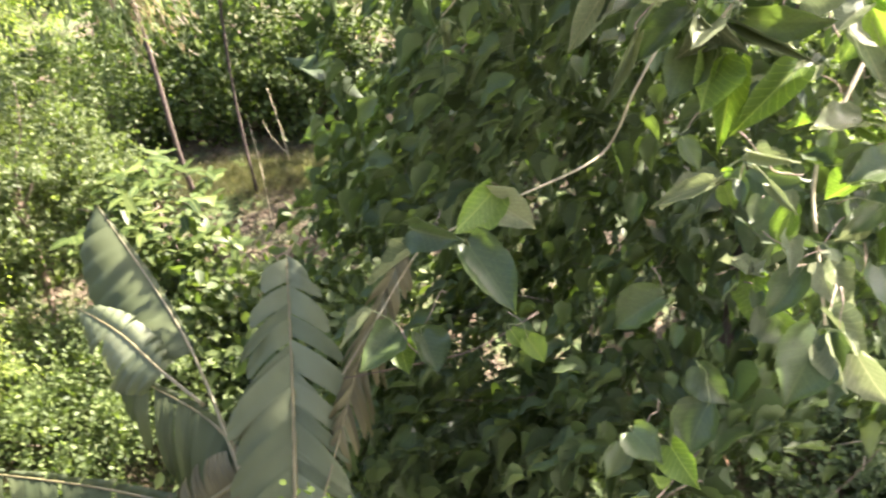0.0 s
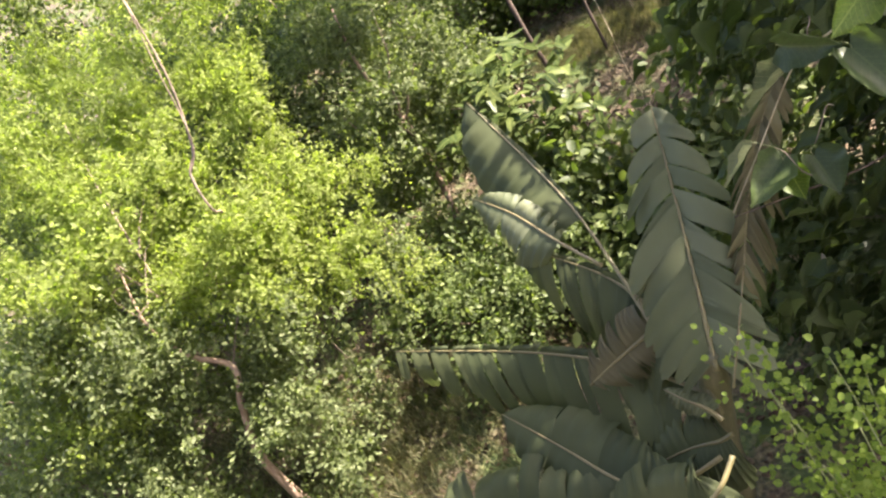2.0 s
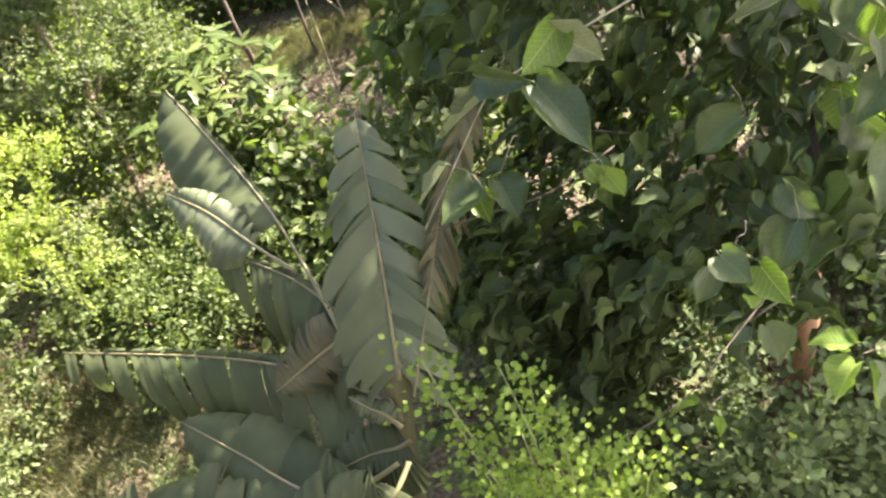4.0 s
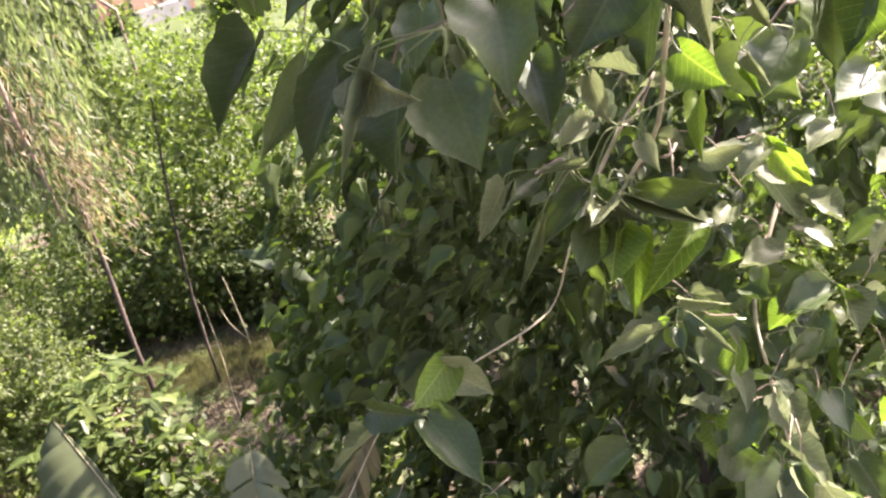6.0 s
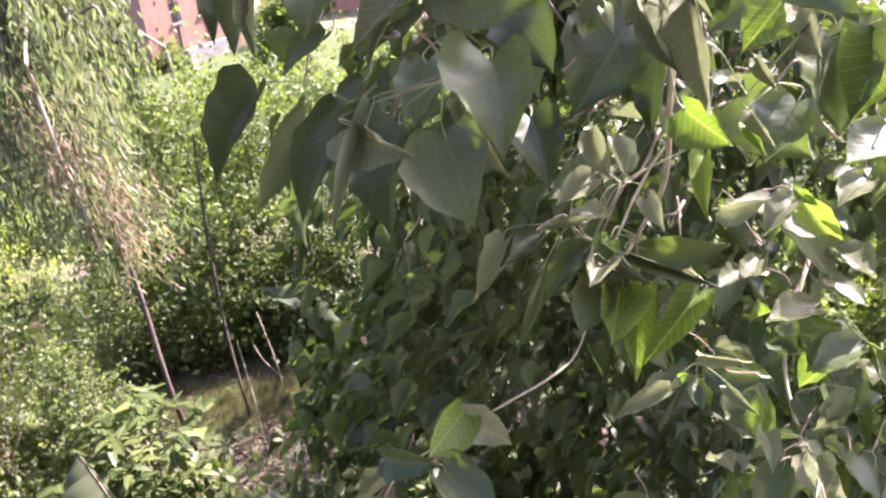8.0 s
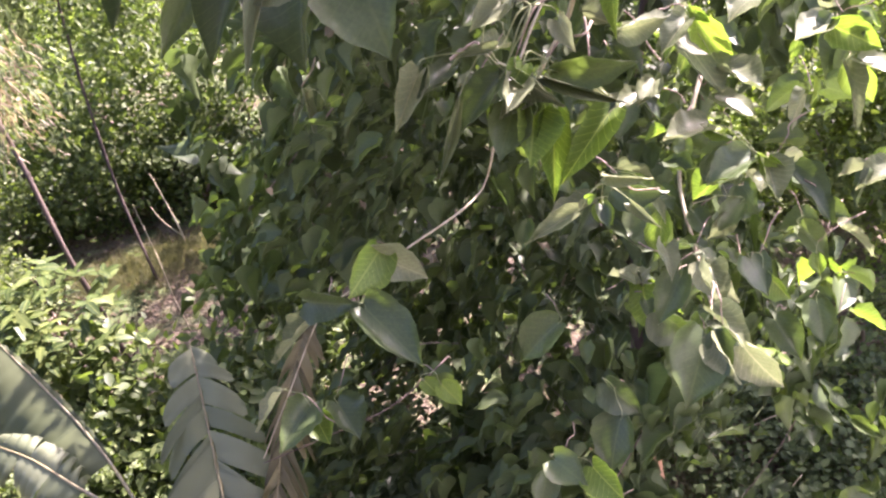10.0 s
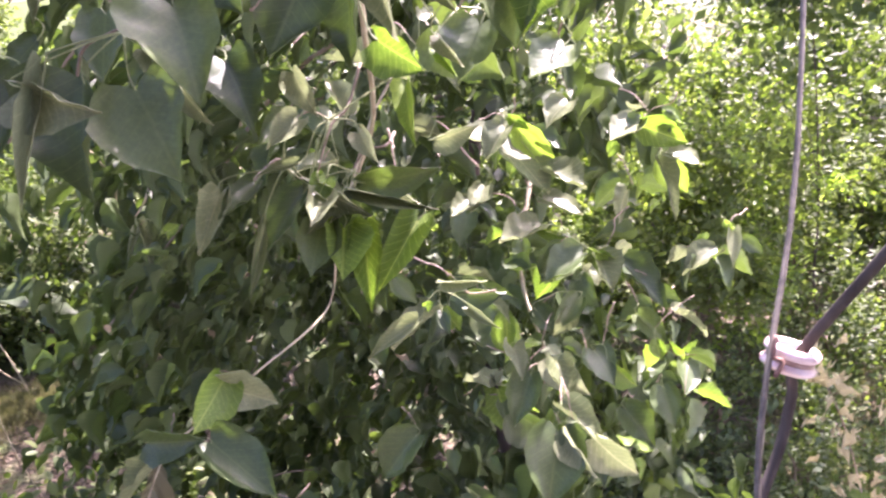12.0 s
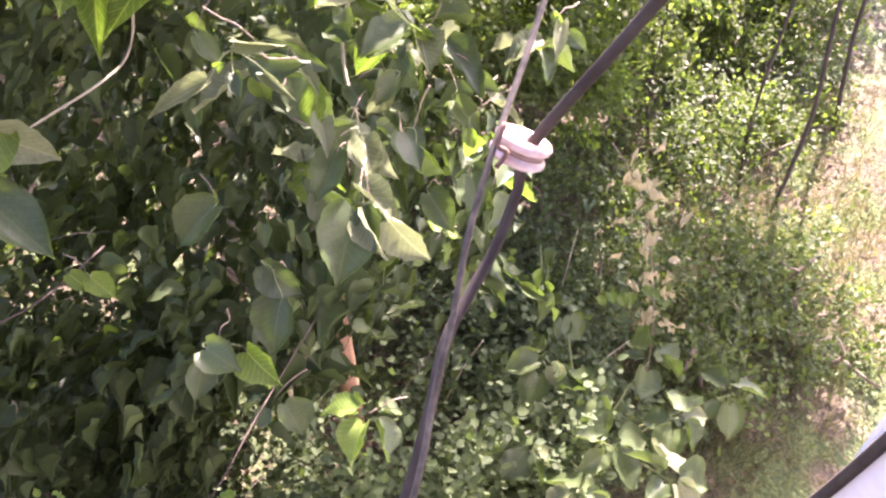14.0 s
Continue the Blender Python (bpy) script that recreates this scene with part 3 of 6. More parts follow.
def scatter_leaves(name, shape, base, way, out, length, width=1.0):
    """One mesh of many leaves: their foot, direction, facing, length and width."""
    v, f = shape
    d = unit(way)
    n = unit(out - d * np.sum(out * d, -1, keepdims=True))
    s = np.cross(n, d)
    L = np.broadcast_to(np.asarray(length, float), (len(base),))[:, None, None]
    W = np.broadcast_to(np.asarray(width, float), (len(base),))[:, None, None]
    P = base[:, None, :] + L * (v[None, :, 0:1] * d[:, None, :] + W * v[None, :, 1:2] * s[:, None, :] + v[None, :, 2:3] * n[:, None, :])
    F = f[None, :, :] + (np.arange(len(base)) * len(v))[:, None, None]
    uv = np.tile(np.c_[v[:, 0], v[:, 1] + 0.5], (len(base), 1))
    return mesh_np(name, P.reshape(-1, 3), F.reshape(-1, f.shape[1]), uv)


def clump_points(g, blobs, clumps, shell=0.55):
    """Places near the skins of egg-shaped masses (x, y, z, rx, ry, rz), and the way out."""
    b = np.array(blobs, float)
    vol = (b[:, 3] * b[:, 4] * b[:, 5]) ** 0.67
    pick = g.choice(len(b), clumps, p=vol / vol.sum())
    w = unit(g.normal(size=(clumps, 3)))
    r = g.uniform(shell, 1.06, (clumps, 1)) + g.normal(size=(clumps, 1)) * 0.07
    return b[pick, :3] + w * r * b[pick, 3:], w


def foliage(name, seed, blobs, clumps, each, size, material, parent, spread=0.14, shape=None, up=0.5, droop=0.2, shell=0.5, width=1.0, floor=0.03, label="", tufts=0, puff=0.2):
    """A crown of leaves in loose clumps, which gather in a number of tufts with gaps between."""
    g = rng(seed)
    if tufts:
        c0, w0 = clump_points(g, blobs, tufts, shell)
        pick = g.integers(tufts, size=clumps)
        big = g.uniform(0.6, 1.4, (tufts, 1))[pick]
        way = unit(g.normal(size=(clumps, 3)))
        off = way * g.uniform(0.5, 1.0, (clumps, 1)) * puff * big * (1, 1, 0.75)
        c, w = c0[pick] + off, unit(w0[pick] * 0.5 + way)
    else:
        c, w = clump_points(g, blobs, clumps, shell)
    n = clumps * each
    C, Wd = np.repeat(c, each, 0), np.repeat(w, each, 0)
    reach = np.repeat(g.uniform(0.5, 1.35, (clumps, 1)), each, 0)
    sprig = unit(Wd + np.repeat(g.normal(size=(clumps, 3)) * 0.7 + (0, 0, 0.5), each, 0))
    along = g.normal(size=(n, 1)) * spread * 1.7 * reach
    P = C + sprig * along + g.normal(size=(n, 3)) * spread * 0.44 * reach
    way = unit(Wd * 0.5 + sprig * 0.6 + g.normal(size=(n, 3)) * 0.75 + (0, 0, -droop))
    out = unit(Wd * 0.4 + g.normal(size=(n, 3)) * 0.42 + (0, 0, up + 0.3))
    keep = P[:, 2] > floor
    L = size * g.uniform(0.6, 1.3, n)
    me = scatter_leaves(name, shape or shape_small(), P[keep], way[keep], out[keep], L[keep], width)
    o = obj(name, me, material, None, label, "stuff")
    return hold(o, parent) if parent else o


def tube(name, pts, radii, material, parent=None, sides=8, label="", wobble=0.0, seed=0):
    """A bent, tapering round bar along smooth points, with closed ends."""
    g = rng(seed + 17)
    P = np.array(pts, float)
    t = np.arange(len(P))
    k = max(2, (len(P) - 1) * 4 + 1)
    tt = np.linspace(0, len(P) - 1, k)
    # smooth path through the points
    Q = np.empty((k, 3))
    for a, x in enumerate(tt):
        i = min(int(x), len(P) - 2)
        u = x - i
        p0, p1, p2, p3 = P[max(i - 1, 0)], P[i], P[i + 1], P[min(i + 2, len(P) - 1)]
        Q[a] = 0.5 * (2 * p1 + (p2 - p0) * u + (2 * p0 - 5 * p1 + 4 * p2 - p3) * u * u + (3 * p1 - p0 - 3 * p2 + p3) * u ** 3)
    R = np.interp(tt, t, np.array(radii, float) if np.ndim(radii) else np.full(len(P), float(radii)))
    tan = unit(np.gradient(Q, axis=0))
    ref = np.array((0.0, 0.0, 1.0)) if abs(tan[0][2]) < 0.9 else np.array((1.0, 0.0, 0.0))
    verts, faces = [], []
    for a in range(k):
        s = unit(np.cross(tan[a], ref))
        n2 = np.cross(s, tan[a])
        for j in range(sides):
            h = 6.28318 * j / sides
            r = R[a] * (1 + wobble * g.normal())
            verts.append(Q[a] + r * (math.cos(h) * s + math.sin(h) * n2))
    for a in range(k - 1):
        for j in range(sides):
            q = a * sides + j
            w2 = a * sides + (j + 1) % sides
            faces.append((q, w2, w2 + sides, q + sides))
    verts += [Q[0], Q[-1]]
    c0, c1 = len(verts) - 2, len(verts) - 1
    for j in range(sides):
        faces.append((c0, (j + 1) % sides, j, j))
        b = (k - 1) * sides
        faces.append((c1, b + j, b + (j + 1) % sides, b + (j + 1) % sides))
    me = bpy.data.meshes.new(name)
    me.from_pydata([tuple(v) for v in verts], [], [tuple(dict.fromkeys(f)) for f in faces])
    me.polygons.foreach_set("use_smooth", np.ones(len(me.polygons), bool))
    me.update()
    o = obj(name, me, material, None, label)
    return hold(o, parent) if parent else o


def box_bm(x0, y0, z0, x1, y1, z1, bevel=0.0):
    bm = bmesh.new()
    bmesh.ops.create_cube(bm, size=1)
    bmesh.ops.scale(bm, vec=(x1 - x0, y1 - y0, z1 - z0), verts=bm.verts)
    bmesh.ops.translate(bm, vec=((x0 + x1) / 2, (y0 + y1) / 2, (z0 + z1) / 2), verts=bm.verts)
    if bevel:
        bmesh.ops.bevel(bm, geom=bm.edges[:], offset=bevel, segments=2, affect="EDGES")
    return bm


def ground_z(x, y):
    near = math.exp(-((x + 0.5) ** 2 + (y - 4) ** 2) / 160)
    rise = 0.22 * math.exp(-((x + 1.6) / 1.6) ** 2 - ((y - 7.6) / 0.9) ** 2)
    return near * 0.10 * noise.noise((x * 0.6, y * 0.6, 0)) + rise


# ---- ground, lawn, the house that one looks from ----
def build_ground():
    xs = np.unique(np.r_[np.linspace(-9, 10, 96), np.linspace(-60, 60, 41), [-900, -400, -150, 150, 400, 900]])
    ys = np.unique(np.r_[np.linspace(0, 13, 66), np.linspace(-40, 80, 41), [-900, -300, 150, 400, 900]])
    v = [(x, y, ground_z(x, y)) for y in ys for x in xs]
    k = len(xs)
    f = [(j * k + i, j * k + i + 1, (j + 1) * k + i + 1, (j + 1) * k + i) for j in range(len(ys) - 1) for i in range(k - 1)]
    o = obj("ground", mesh_np("ground", v, f, smooth=True), M_GROUND)
    tagged(o, "brown earth with litter and thin grass", "ground", kind="structure")
    g = rng(3)
    v2 = []
    n = 28
    for i in range(n):
        a = 6.283 * i / n
        r = 1 + 0.12 * math.sin(3 * a) + 0.06 * g.normal()
        v2.append((-3.0 + 6.5 * r * math.cos(a), 27.5 + 5.5 * r * math.sin(a), 0.03))
    v2.append((-3.0, 27.5, 0.05))
    me = bpy.data.meshes.new("lawn")
    me.from_pydata(v2, [], [(i, (i + 1) % n, n) for i in range(n)])
    tagged(obj("lawn", me, M_LAWN), "sunlit light green lawn before the brick house", "lawn", kind="structure")


def build_own_house():
    # unseen house wall and parapet, grey instead of white to limit bounced sunlight
    o = part("house_wall", box_bm(-6, -2.2, -0.2, 5, 0.06, 3.2), M_CEMENT, None)
    tagged(o, "grey cement house wall under the terrace", "wall", kind="structure")
    o = part("parapet", box_bm(-6, -0.12, 3.2, 1.31, 0.10, 4.1, 0.012), M_CEMENT, None)
    tagged(o, "grey cement parapet of the terrace", "parapet", kind="structure")
    # unseen wall and slab, added to keep sky light off the leaves
    o = part("sky_block_wall", box_bm(-6, -2.2, 3.2, 5, -1.9, 8.5), M_CEMENT, None)
    tagged(o, "unseen cement wall added behind the terrace to block sky light", "wall", kind="structure")
    o = part("sky_block_slab", box_bm(-6, -1.9, 6.0, 5, -0.25, 6.15), M_CEMENT, None)
    tagged(o, "unseen concrete slab added over the terrace to block sky light", "roof", kind="structure")
    o = part("wall_pillar", box_bm(1.32, -0.5, -0.2, 2.2, 0.37, 5.4, 0.012), M_WALL, None)
    tagged(o, "white painted pillar beside the terrace", "pillar", kind="structure")
    C = thing("wall_cable", (1.31, 0.3, 3.8), "dark cable fixed along the white pillar", "cable")
    tube("cable", [(1.308, 0.323, 3.993), (1.308, 0.338, 3.883), (1.308, 0.366, 3.684), (1.308, 0.396, 3.522)], 0.011, M_CABLE, C, 8)


build_ground()
build_own_house()


# ---- the brick house beyond the garden ----
def build_brick_house():
    a = Vector((-7.77, 27.48, 0))
    ang = radians(55)
    h = thing("brick_house", a, "unplastered red brick house with white plinth, two storeys", "house")
    h.rotation_euler = (0, 0, ang)
    # own axes: x along the lit face, y into the house
    L, H, D = 4.0, 6.4, 5.0
    wins = [(1.08, 1.37, 0.40, 0.66), (2.22, 1.41, 0.29, 0.52), (0.7, 4.2, 0.5, 0.9), (2.3, 4.2, 0.6, 0.9)]

    def quad_box(x0, y0, z0, x1, y1, z1):
        part("wall", box_bm(x0, y0, z0, x1, y1, z1), M_MORTAR, h)
    # the lit face, cut round its openings
    xs = sorted({0.0, L, *[w[0] for w in wins], *[w[0] + w[2] for w in wins]})
    for x0, x1 in zip(xs, xs[1:]):
        holes = sorted((w[1], w[1] + w[3]) for w in wins if w[0] <= x0 + 1e-6 and w[0] + w[2] >= x1 - 1e-6)
        z = 0.0
        for z0, z1 in holes + [(H, H)]:
            if z0 > z + 1e-6:
                quad_box(x0, 0, z, x1, 0.23, z0)
            z = z1
    quad_box(0, 0.23, 0, 0.23, D, H)
    quad_box(L - 0.23, 0.23, 0, L, D, H)
    quad_box(0.23, D - 0.23, 0, L - 0.23, D, H)
    part("roof", box_bm(-0.15, -0.15, H, L + 0.15, D + 0.15, H + 0.14), M_CONCRETE, h, "flat concrete roof")
    part("floor_slab", box_bm(0.24, 0.24, 2.9, L - 0.24, D - 0.24, 3.02), M_CONCRETE, h)
    part("plinth", box_bm(1.17, -0.32, -0.1, 3.50, -0.004, 0.50, 0.03), M_PLASTER, h, "white plastered plinth")
    for x in (1.24, 2.54, 3.36):
        part("rain_pipe", box_bm(x, -0.05, 0.5, x + 0.05, -0.003, 2.85, 0.01), M_HOLE, h)
    for i in range(13):
        x = 0.16 + i * 0.285
        part("joist_end", box_bm(x, -0.035, 2.66, x + 0.06, -0.003, 2.86), M_HOLE, h)
    part("string_course", box_bm(0.0, -0.10, 2.87, L, -0.003, 2.97, 0.01), M_BRICK, h)
    for x, z in ((0.38, 1.28), (0.52, 2.05), (0.60, 2.32), (2.90, 2.1)):
        part("vent", box_bm(x, -0.014, z, x + 0.07, -0.002, z + 0.11), M_HOLE, h, "small dark vent slot")
    for (x, z, w, hh) in wins:
        f = new("window")
        f.parent = h
        for q in ((x, z, x + 0.05, z + hh), (x + w - 0.05, z, x + w, z + hh), (x + 0.05, z + hh - 0.05, x + w - 0.05, z + hh), (x + 0.05, z + hh * 0.48, x + w - 0.05, z + hh * 0.48 + 0.05)):
            part("frame", box_bm(q[0], 0.05, q[1], q[2], 0.12, q[3]), M_CONCRETE, f)
        part("pane", box_bm(x + 0.05, 0.09, z, x + w - 0.05, 0.10, z + hh), M_HOLE, f)
        part("sill", box_bm(x - 0.05, -0.06, z - 0.06, x + w + 0.05, 0.05, z - 0.002), M_PLASTER, f)
    # brick courses of the lit face
    vv, ff = [], []
    for r in range(int(H / 0.085)):
        z = r * 0.085 + 0.008
        off = 0.12 if r % 2 else 0.0
        x = off
        while x + 0.225 < L:
            if not any(w[0] - 0.2 < x < w[0] + w[2] - 0.02 and w[1] - 0.08 < z < w[1] + w[3] for w in wins):
                i0 = len(vv)
                for zz in (z, z + 0.082):
                    vv += [(x, 0.0, zz), (x, -0.0015, zz), (x + 0.236, -0.0015, zz), (x + 0.236, 0.0, zz)]
                ff += [(i0 + 1, i0 + 2, i0 + 6, i0 + 5), (i0, i0 + 1, i0 + 5, i0 + 4), (i0 + 2, i0 + 3, i0 + 7, i0 + 6), (i0 + 5, i0 + 6, i0 + 7, i0 + 4), (i0 + 1, i0, i0 + 3, i0 + 2)]
            x += 0.24
    me = mesh_np("bricks", vv, ff)
    me.shade_flat()
    obj("bricks", me, M_BRICK, h, "courses of red brick", "stuff")
    # low porch wall and shed roof beyond
    s = thing("shed", (-2.5, 36.5, 0), "low shed with a blue-grey sheet roof", "shed")
    part("wall", box_bm(-3, 0, 0, 3, 3, 2.2), M_MORTAR, s)
    bm = bmesh.new()
    k = 40
    rows = []
    for i in range(k + 1):
        x = -3.3 + 6.6 * i / k
        z = 0.04 * math.sin(i * math.pi / 2)
        rows.append((bm.verts.new((x, -0.5, 2.22 + z)), bm.verts.new((x, 3.4, 2.75 + z))))
    for p, q in zip(rows, rows[1:]):
        bm.faces.new((p[0], q[0], q[1], p[1]))
    bmesh.ops.solidify(bm, geom=bm.faces[:], thickness=0.02)
    part("roof", bm, M_SHEET, s, "corrugated blue-grey sheet roof")


build_brick_house()


# ---- trees and shrubs of the background ----
def limbs(parent, root, ends, r0, material, seed, name="limb"):
    g = rng(seed)
    for e in ends:
        a, b = np.array(root, float), np.array(e, float)
        m1 = a + (b - a) * 0.35 + g.normal(size=3) * 0.08 + (0, 0, 0.06)
        m2 = a + (b - a) * 0.7 + g.normal(size=3) * 0.10
        tube(name, [a, m1, m2, b], [r0, r0 * 0.75, r0 * 0.5, r0 * 0.2], material, parent, 6, wobble=0.06, seed=seed)


def weeping_tree():
    base = (-2.12, 6.3, ground_z(-2.1, 6.3))
    T = thing("weeping_tree", base, "weeping tree with narrow drooping leaves and reddish trunk", "tree")
    tube("trunk", [base, (-2.2, 6.4, 0.6), (-2.32, 6.55, 1.15), (-2.5, 6.95, 2.0), (-2.75, 7.4, 3.0), (-3.0, 7.8, 4.2), (-3.1, 8.0, 5.6)], [0.027, 0.024, 0.022, 0.021, 0.020, 0.018, 0.012], M_BARK_RED, T, 9, "reddish brown trunk", 0.05)
    tube("bare_limb", [(-3.0, 7.8, 4.4), (-2.67, 6.55, 4.14), (-2.65, 6.49, 3.8), (-2.61, 6.43, 3.44), (-2.52, 6.35, 3.03), (-2.43, 6.24, 2.6)], [0.012, 0.014, 0.016, 0.016, 0.013, 0.007], M_BARK_TAN, T, 7, "pale bare limb", 0.08)
    tube("bare_limb", [(-3.2, 7.8, 4.2), (-3.35, 7.7, 3.7), (-3.3, 7.6, 3.2), (-3.1, 7.55, 2.7)], [0.025, 0.02, 0.016, 0.008], M_BARK_TAN, T, 6, wobble=0.08)
    tube("twig", [(-2.43, 6.23, 2.58), (-2.33, 6.36, 2.83), (-2.19, 6.42, 2.84), (-2.07, 6.4, 2.68)], [0.006, 0.005, 0.005, 0.003], M_TWIG, T, 5)
    tips = [(-3.9, 8.2, 5.2), (-2.4, 7.7, 5.0), (-3.0, 8.9, 5.4), (-3.5, 7.4, 5.0), (-4.4, 8.6, 4.9), (-2.3, 7.3, 4.2), (-3.9, 7.5, 4.6)]
    limbs(T, (-3.0, 7.8, 4.2), tips, 0.03, M_BARK, 4)
    g = rng(8)
    P, W, O, Ln = [], [], [], []
    for s in range(560):
        c = np.array((-3.5, 8.1, 0)) + np.clip(g.normal(size=3), -2.4, 1.05) * (0.85, 0.6, 0)
        z0 = g.uniform(3.6, 6.4)
        drop = g.uniform(0.8, 2.0)
        lean = g.normal(size=2) * 0.12
        k = int(drop * 44)
        for i in range(k):
            u = i / k
            p = c + (lean[0] * u, lean[1] * u, z0 - drop * u) + g.normal(size=3) * 0.045
            if p[2] < 1.75 + 0.3 * g.normal():
                continue
            P.append(p)
            W.append(g.normal(size=3) * 0.35 + (0, 0, -1))
            O.append(g.normal(size=3) * 0.7 + (0.3, -0.8, 0.4))
            Ln.append(g.uniform(0.07, 0.145))
    me = scatter_leaves("crown", shape_long(), np.array(P), np.array(W), np.array(O), np.array(Ln), 1.05)
    hold(obj("crown", me, M_WILLOW, None, "long grey-green drooping leaves", "stuff"), T)
    # tan dry strands hanging among the green ones
    P, W, O, L = [], [], [], []
    for s in range(170):
        u = g.uniform(-0.1, 1.2)
        top = np.array((-2.78, 6.66, 3.75)) + np.array((0.42, -0.12, -0.85)) * u + g.normal(size=3) * (0.16, 0.14, 0.14)
        lean = unit(np.array((0.25, 0, -1.0)) + g.normal(size=3) * 0.25)
        for i in range(7):
            P.append(top + lean * 0.06 * i + g.normal(size=3) * 0.03)
            W.append(lean + g.normal(size=3) * 0.3)
            O.append(g.normal(size=3))
            L.append(g.uniform(0.06, 0.14))
    me = scatter_leaves("dry_straw", shape_long(), np.array(P), np.array(W), np.array(O), np.array(L), 0.55)
    hold(obj("dry_straw", me, M_STRAW, None, "tan dry hanging strands", "stuff"), T)
    P, W, O, L = [], [], [], []
    for s in range(80):
        u = g.uniform(-0.2, 1.2)
        top = np.array((-2.85, 6.7, 3.9)) + np.array((0.45, -0.12, -0.85)) * u + g.normal(size=3) * (0.3, 0.2, 0.2)
        for i in range(11):
            P.append(top + (0.006 * i, 0, -0.055 * i) + g.normal(size=3) * 0.025)
            W.append(g.normal(size=3) * 0.35 + (0.1, 0, -1))
            O.append(g.normal(size=3) + (0, -0.8, 0.3))
            L.append(g.uniform(0.09, 0.17))
    me = scatter_leaves("hanging_tail", shape_long(), np.array(P), np.array(W), np.array(O), np.array(L), 0.75)
    hold(obj("hanging_tail", me, M_WILLOW, None, "grey-green tail of drooping leaves", "stuff"), T)


def bright_bush():
    base = (-4.05, 2.55, 0.02)
    T = thing("leafy_bush", base, "bright yellow-green small-leaved bush with crooked tan trunk", "bush")
    tube("trunk", [base, (-4.2, 2.68, 0.7), (-4.17, 2.9, 1.15), (-4.12, 3.06, 1.4), (-4.34, 3.04, 1.62), (-4.5, 3.12, 1.95), (-4.6, 3.4, 2.3)], [0.045, 0.034, 0.027, 0.023, 0.019, 0.011, 0.006], M_BARK_TAN, T, 8, "crooked sunlit tan trunk", 0.07)
    limbs(T, (-4.48, 3.12, 1.93), [(-4.27, 3.38, 2.12), (-4.9, 3.6, 2.3), (-4.4, 4.0, 2.4)], 0.006, M_BARK, 5)
    limbs(T, (-4.12, 3.06, 1.4), [(-4.3, 3.7, 1.7), (-4.0, 4.0, 1.9)], 0.008, M_BARK, 6)
    blobs = [(-4.3, 4.1, 1.75, .8, .75, .55), (-4.9, 4.2, 2.4, .75, .7, .55), (-3.55, 4.25, 1.2, .55, .55, .45), (-5.3, 3.6, 2.3, .5, .6, .5), (-4.0, 3.6, 1.9, .45, .45, .35), (-4.6, 4.9, 2.2, .8, .6, .55), (-5.6, 4.7, 2.8, .7, .7, .5)]
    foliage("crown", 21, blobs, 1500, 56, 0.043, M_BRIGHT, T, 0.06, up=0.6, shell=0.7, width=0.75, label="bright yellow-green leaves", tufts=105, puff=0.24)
    low = [(-4.6, 2.7, 1.1, .6, .5, .55), (-3.9, 3.1, 0.75, .6, .5, .5), (-5.2, 2.6, 1.5, .5, .5, .5), (-4.3, 3.2, 0.9, .6, .4, .6), (-5.0, 2.2, 0.9, .6, .5, .6), (-4.75, 3.0, 2.0, .5, .35, .35), (-5.3, 2.8, 2.3, .5, .4, .4), (-4.5, 3.0, 1.7, .35, .25, .3), (-3.75, 2.75, 0.35, .35, .3, .3), (-4.45, 2.5, 0.5, .4, .3, .4), (-3.75, 3.2, 1.3, .4, .3, .3), (-3.45, 3.5, 0.95, .45, .4, .4), (-4.05, 2.85, 1.1, .4, .25, .25), (-3.95, 3.35, 1.55, .35, .3, .2)]
    # same bush in a greyer leaf colour, which paints its part shade
    foliage("lower_leaves", 22, low, 900, 38, 0.043, M_GREY, T, 0.07, up=0.5, label="lower leaves with part shade put into their greyer colour", tufts=130, puff=0.2)
    # brighter leaf colour paints the sun on this flank
    foliage("side_leaves", 23, [(-5.3, 2.9, 1.6, .5, .5, .6), (-5.9, 3.2, 1.3, .6, .6, .7), (-4.9, 3.2, 2.4, .5, .4, .35)], 380, 40, 0.045, M_BRIGHT, T, 0.07, up=0.6, tufts=40, puff=0.2, label="flank leaves with sunlight put into their bright colour")
    twigs = rng(9)
    for i in range(12):
        b = blobs[i % len(blobs)]
        e = np.array(b[:3]) + twigs.normal(size=3) * np.array(b[3:]) * 0.45
        tube("twig", [(-4.4, 3.3, 1.9), (np.array((-4.4, 3.3, 1.9)) + e) / 2 + twigs.normal(size=3) * 0.06, e], [0.012, 0.008, 0.003], M_BARK, T, 5, seed=i)


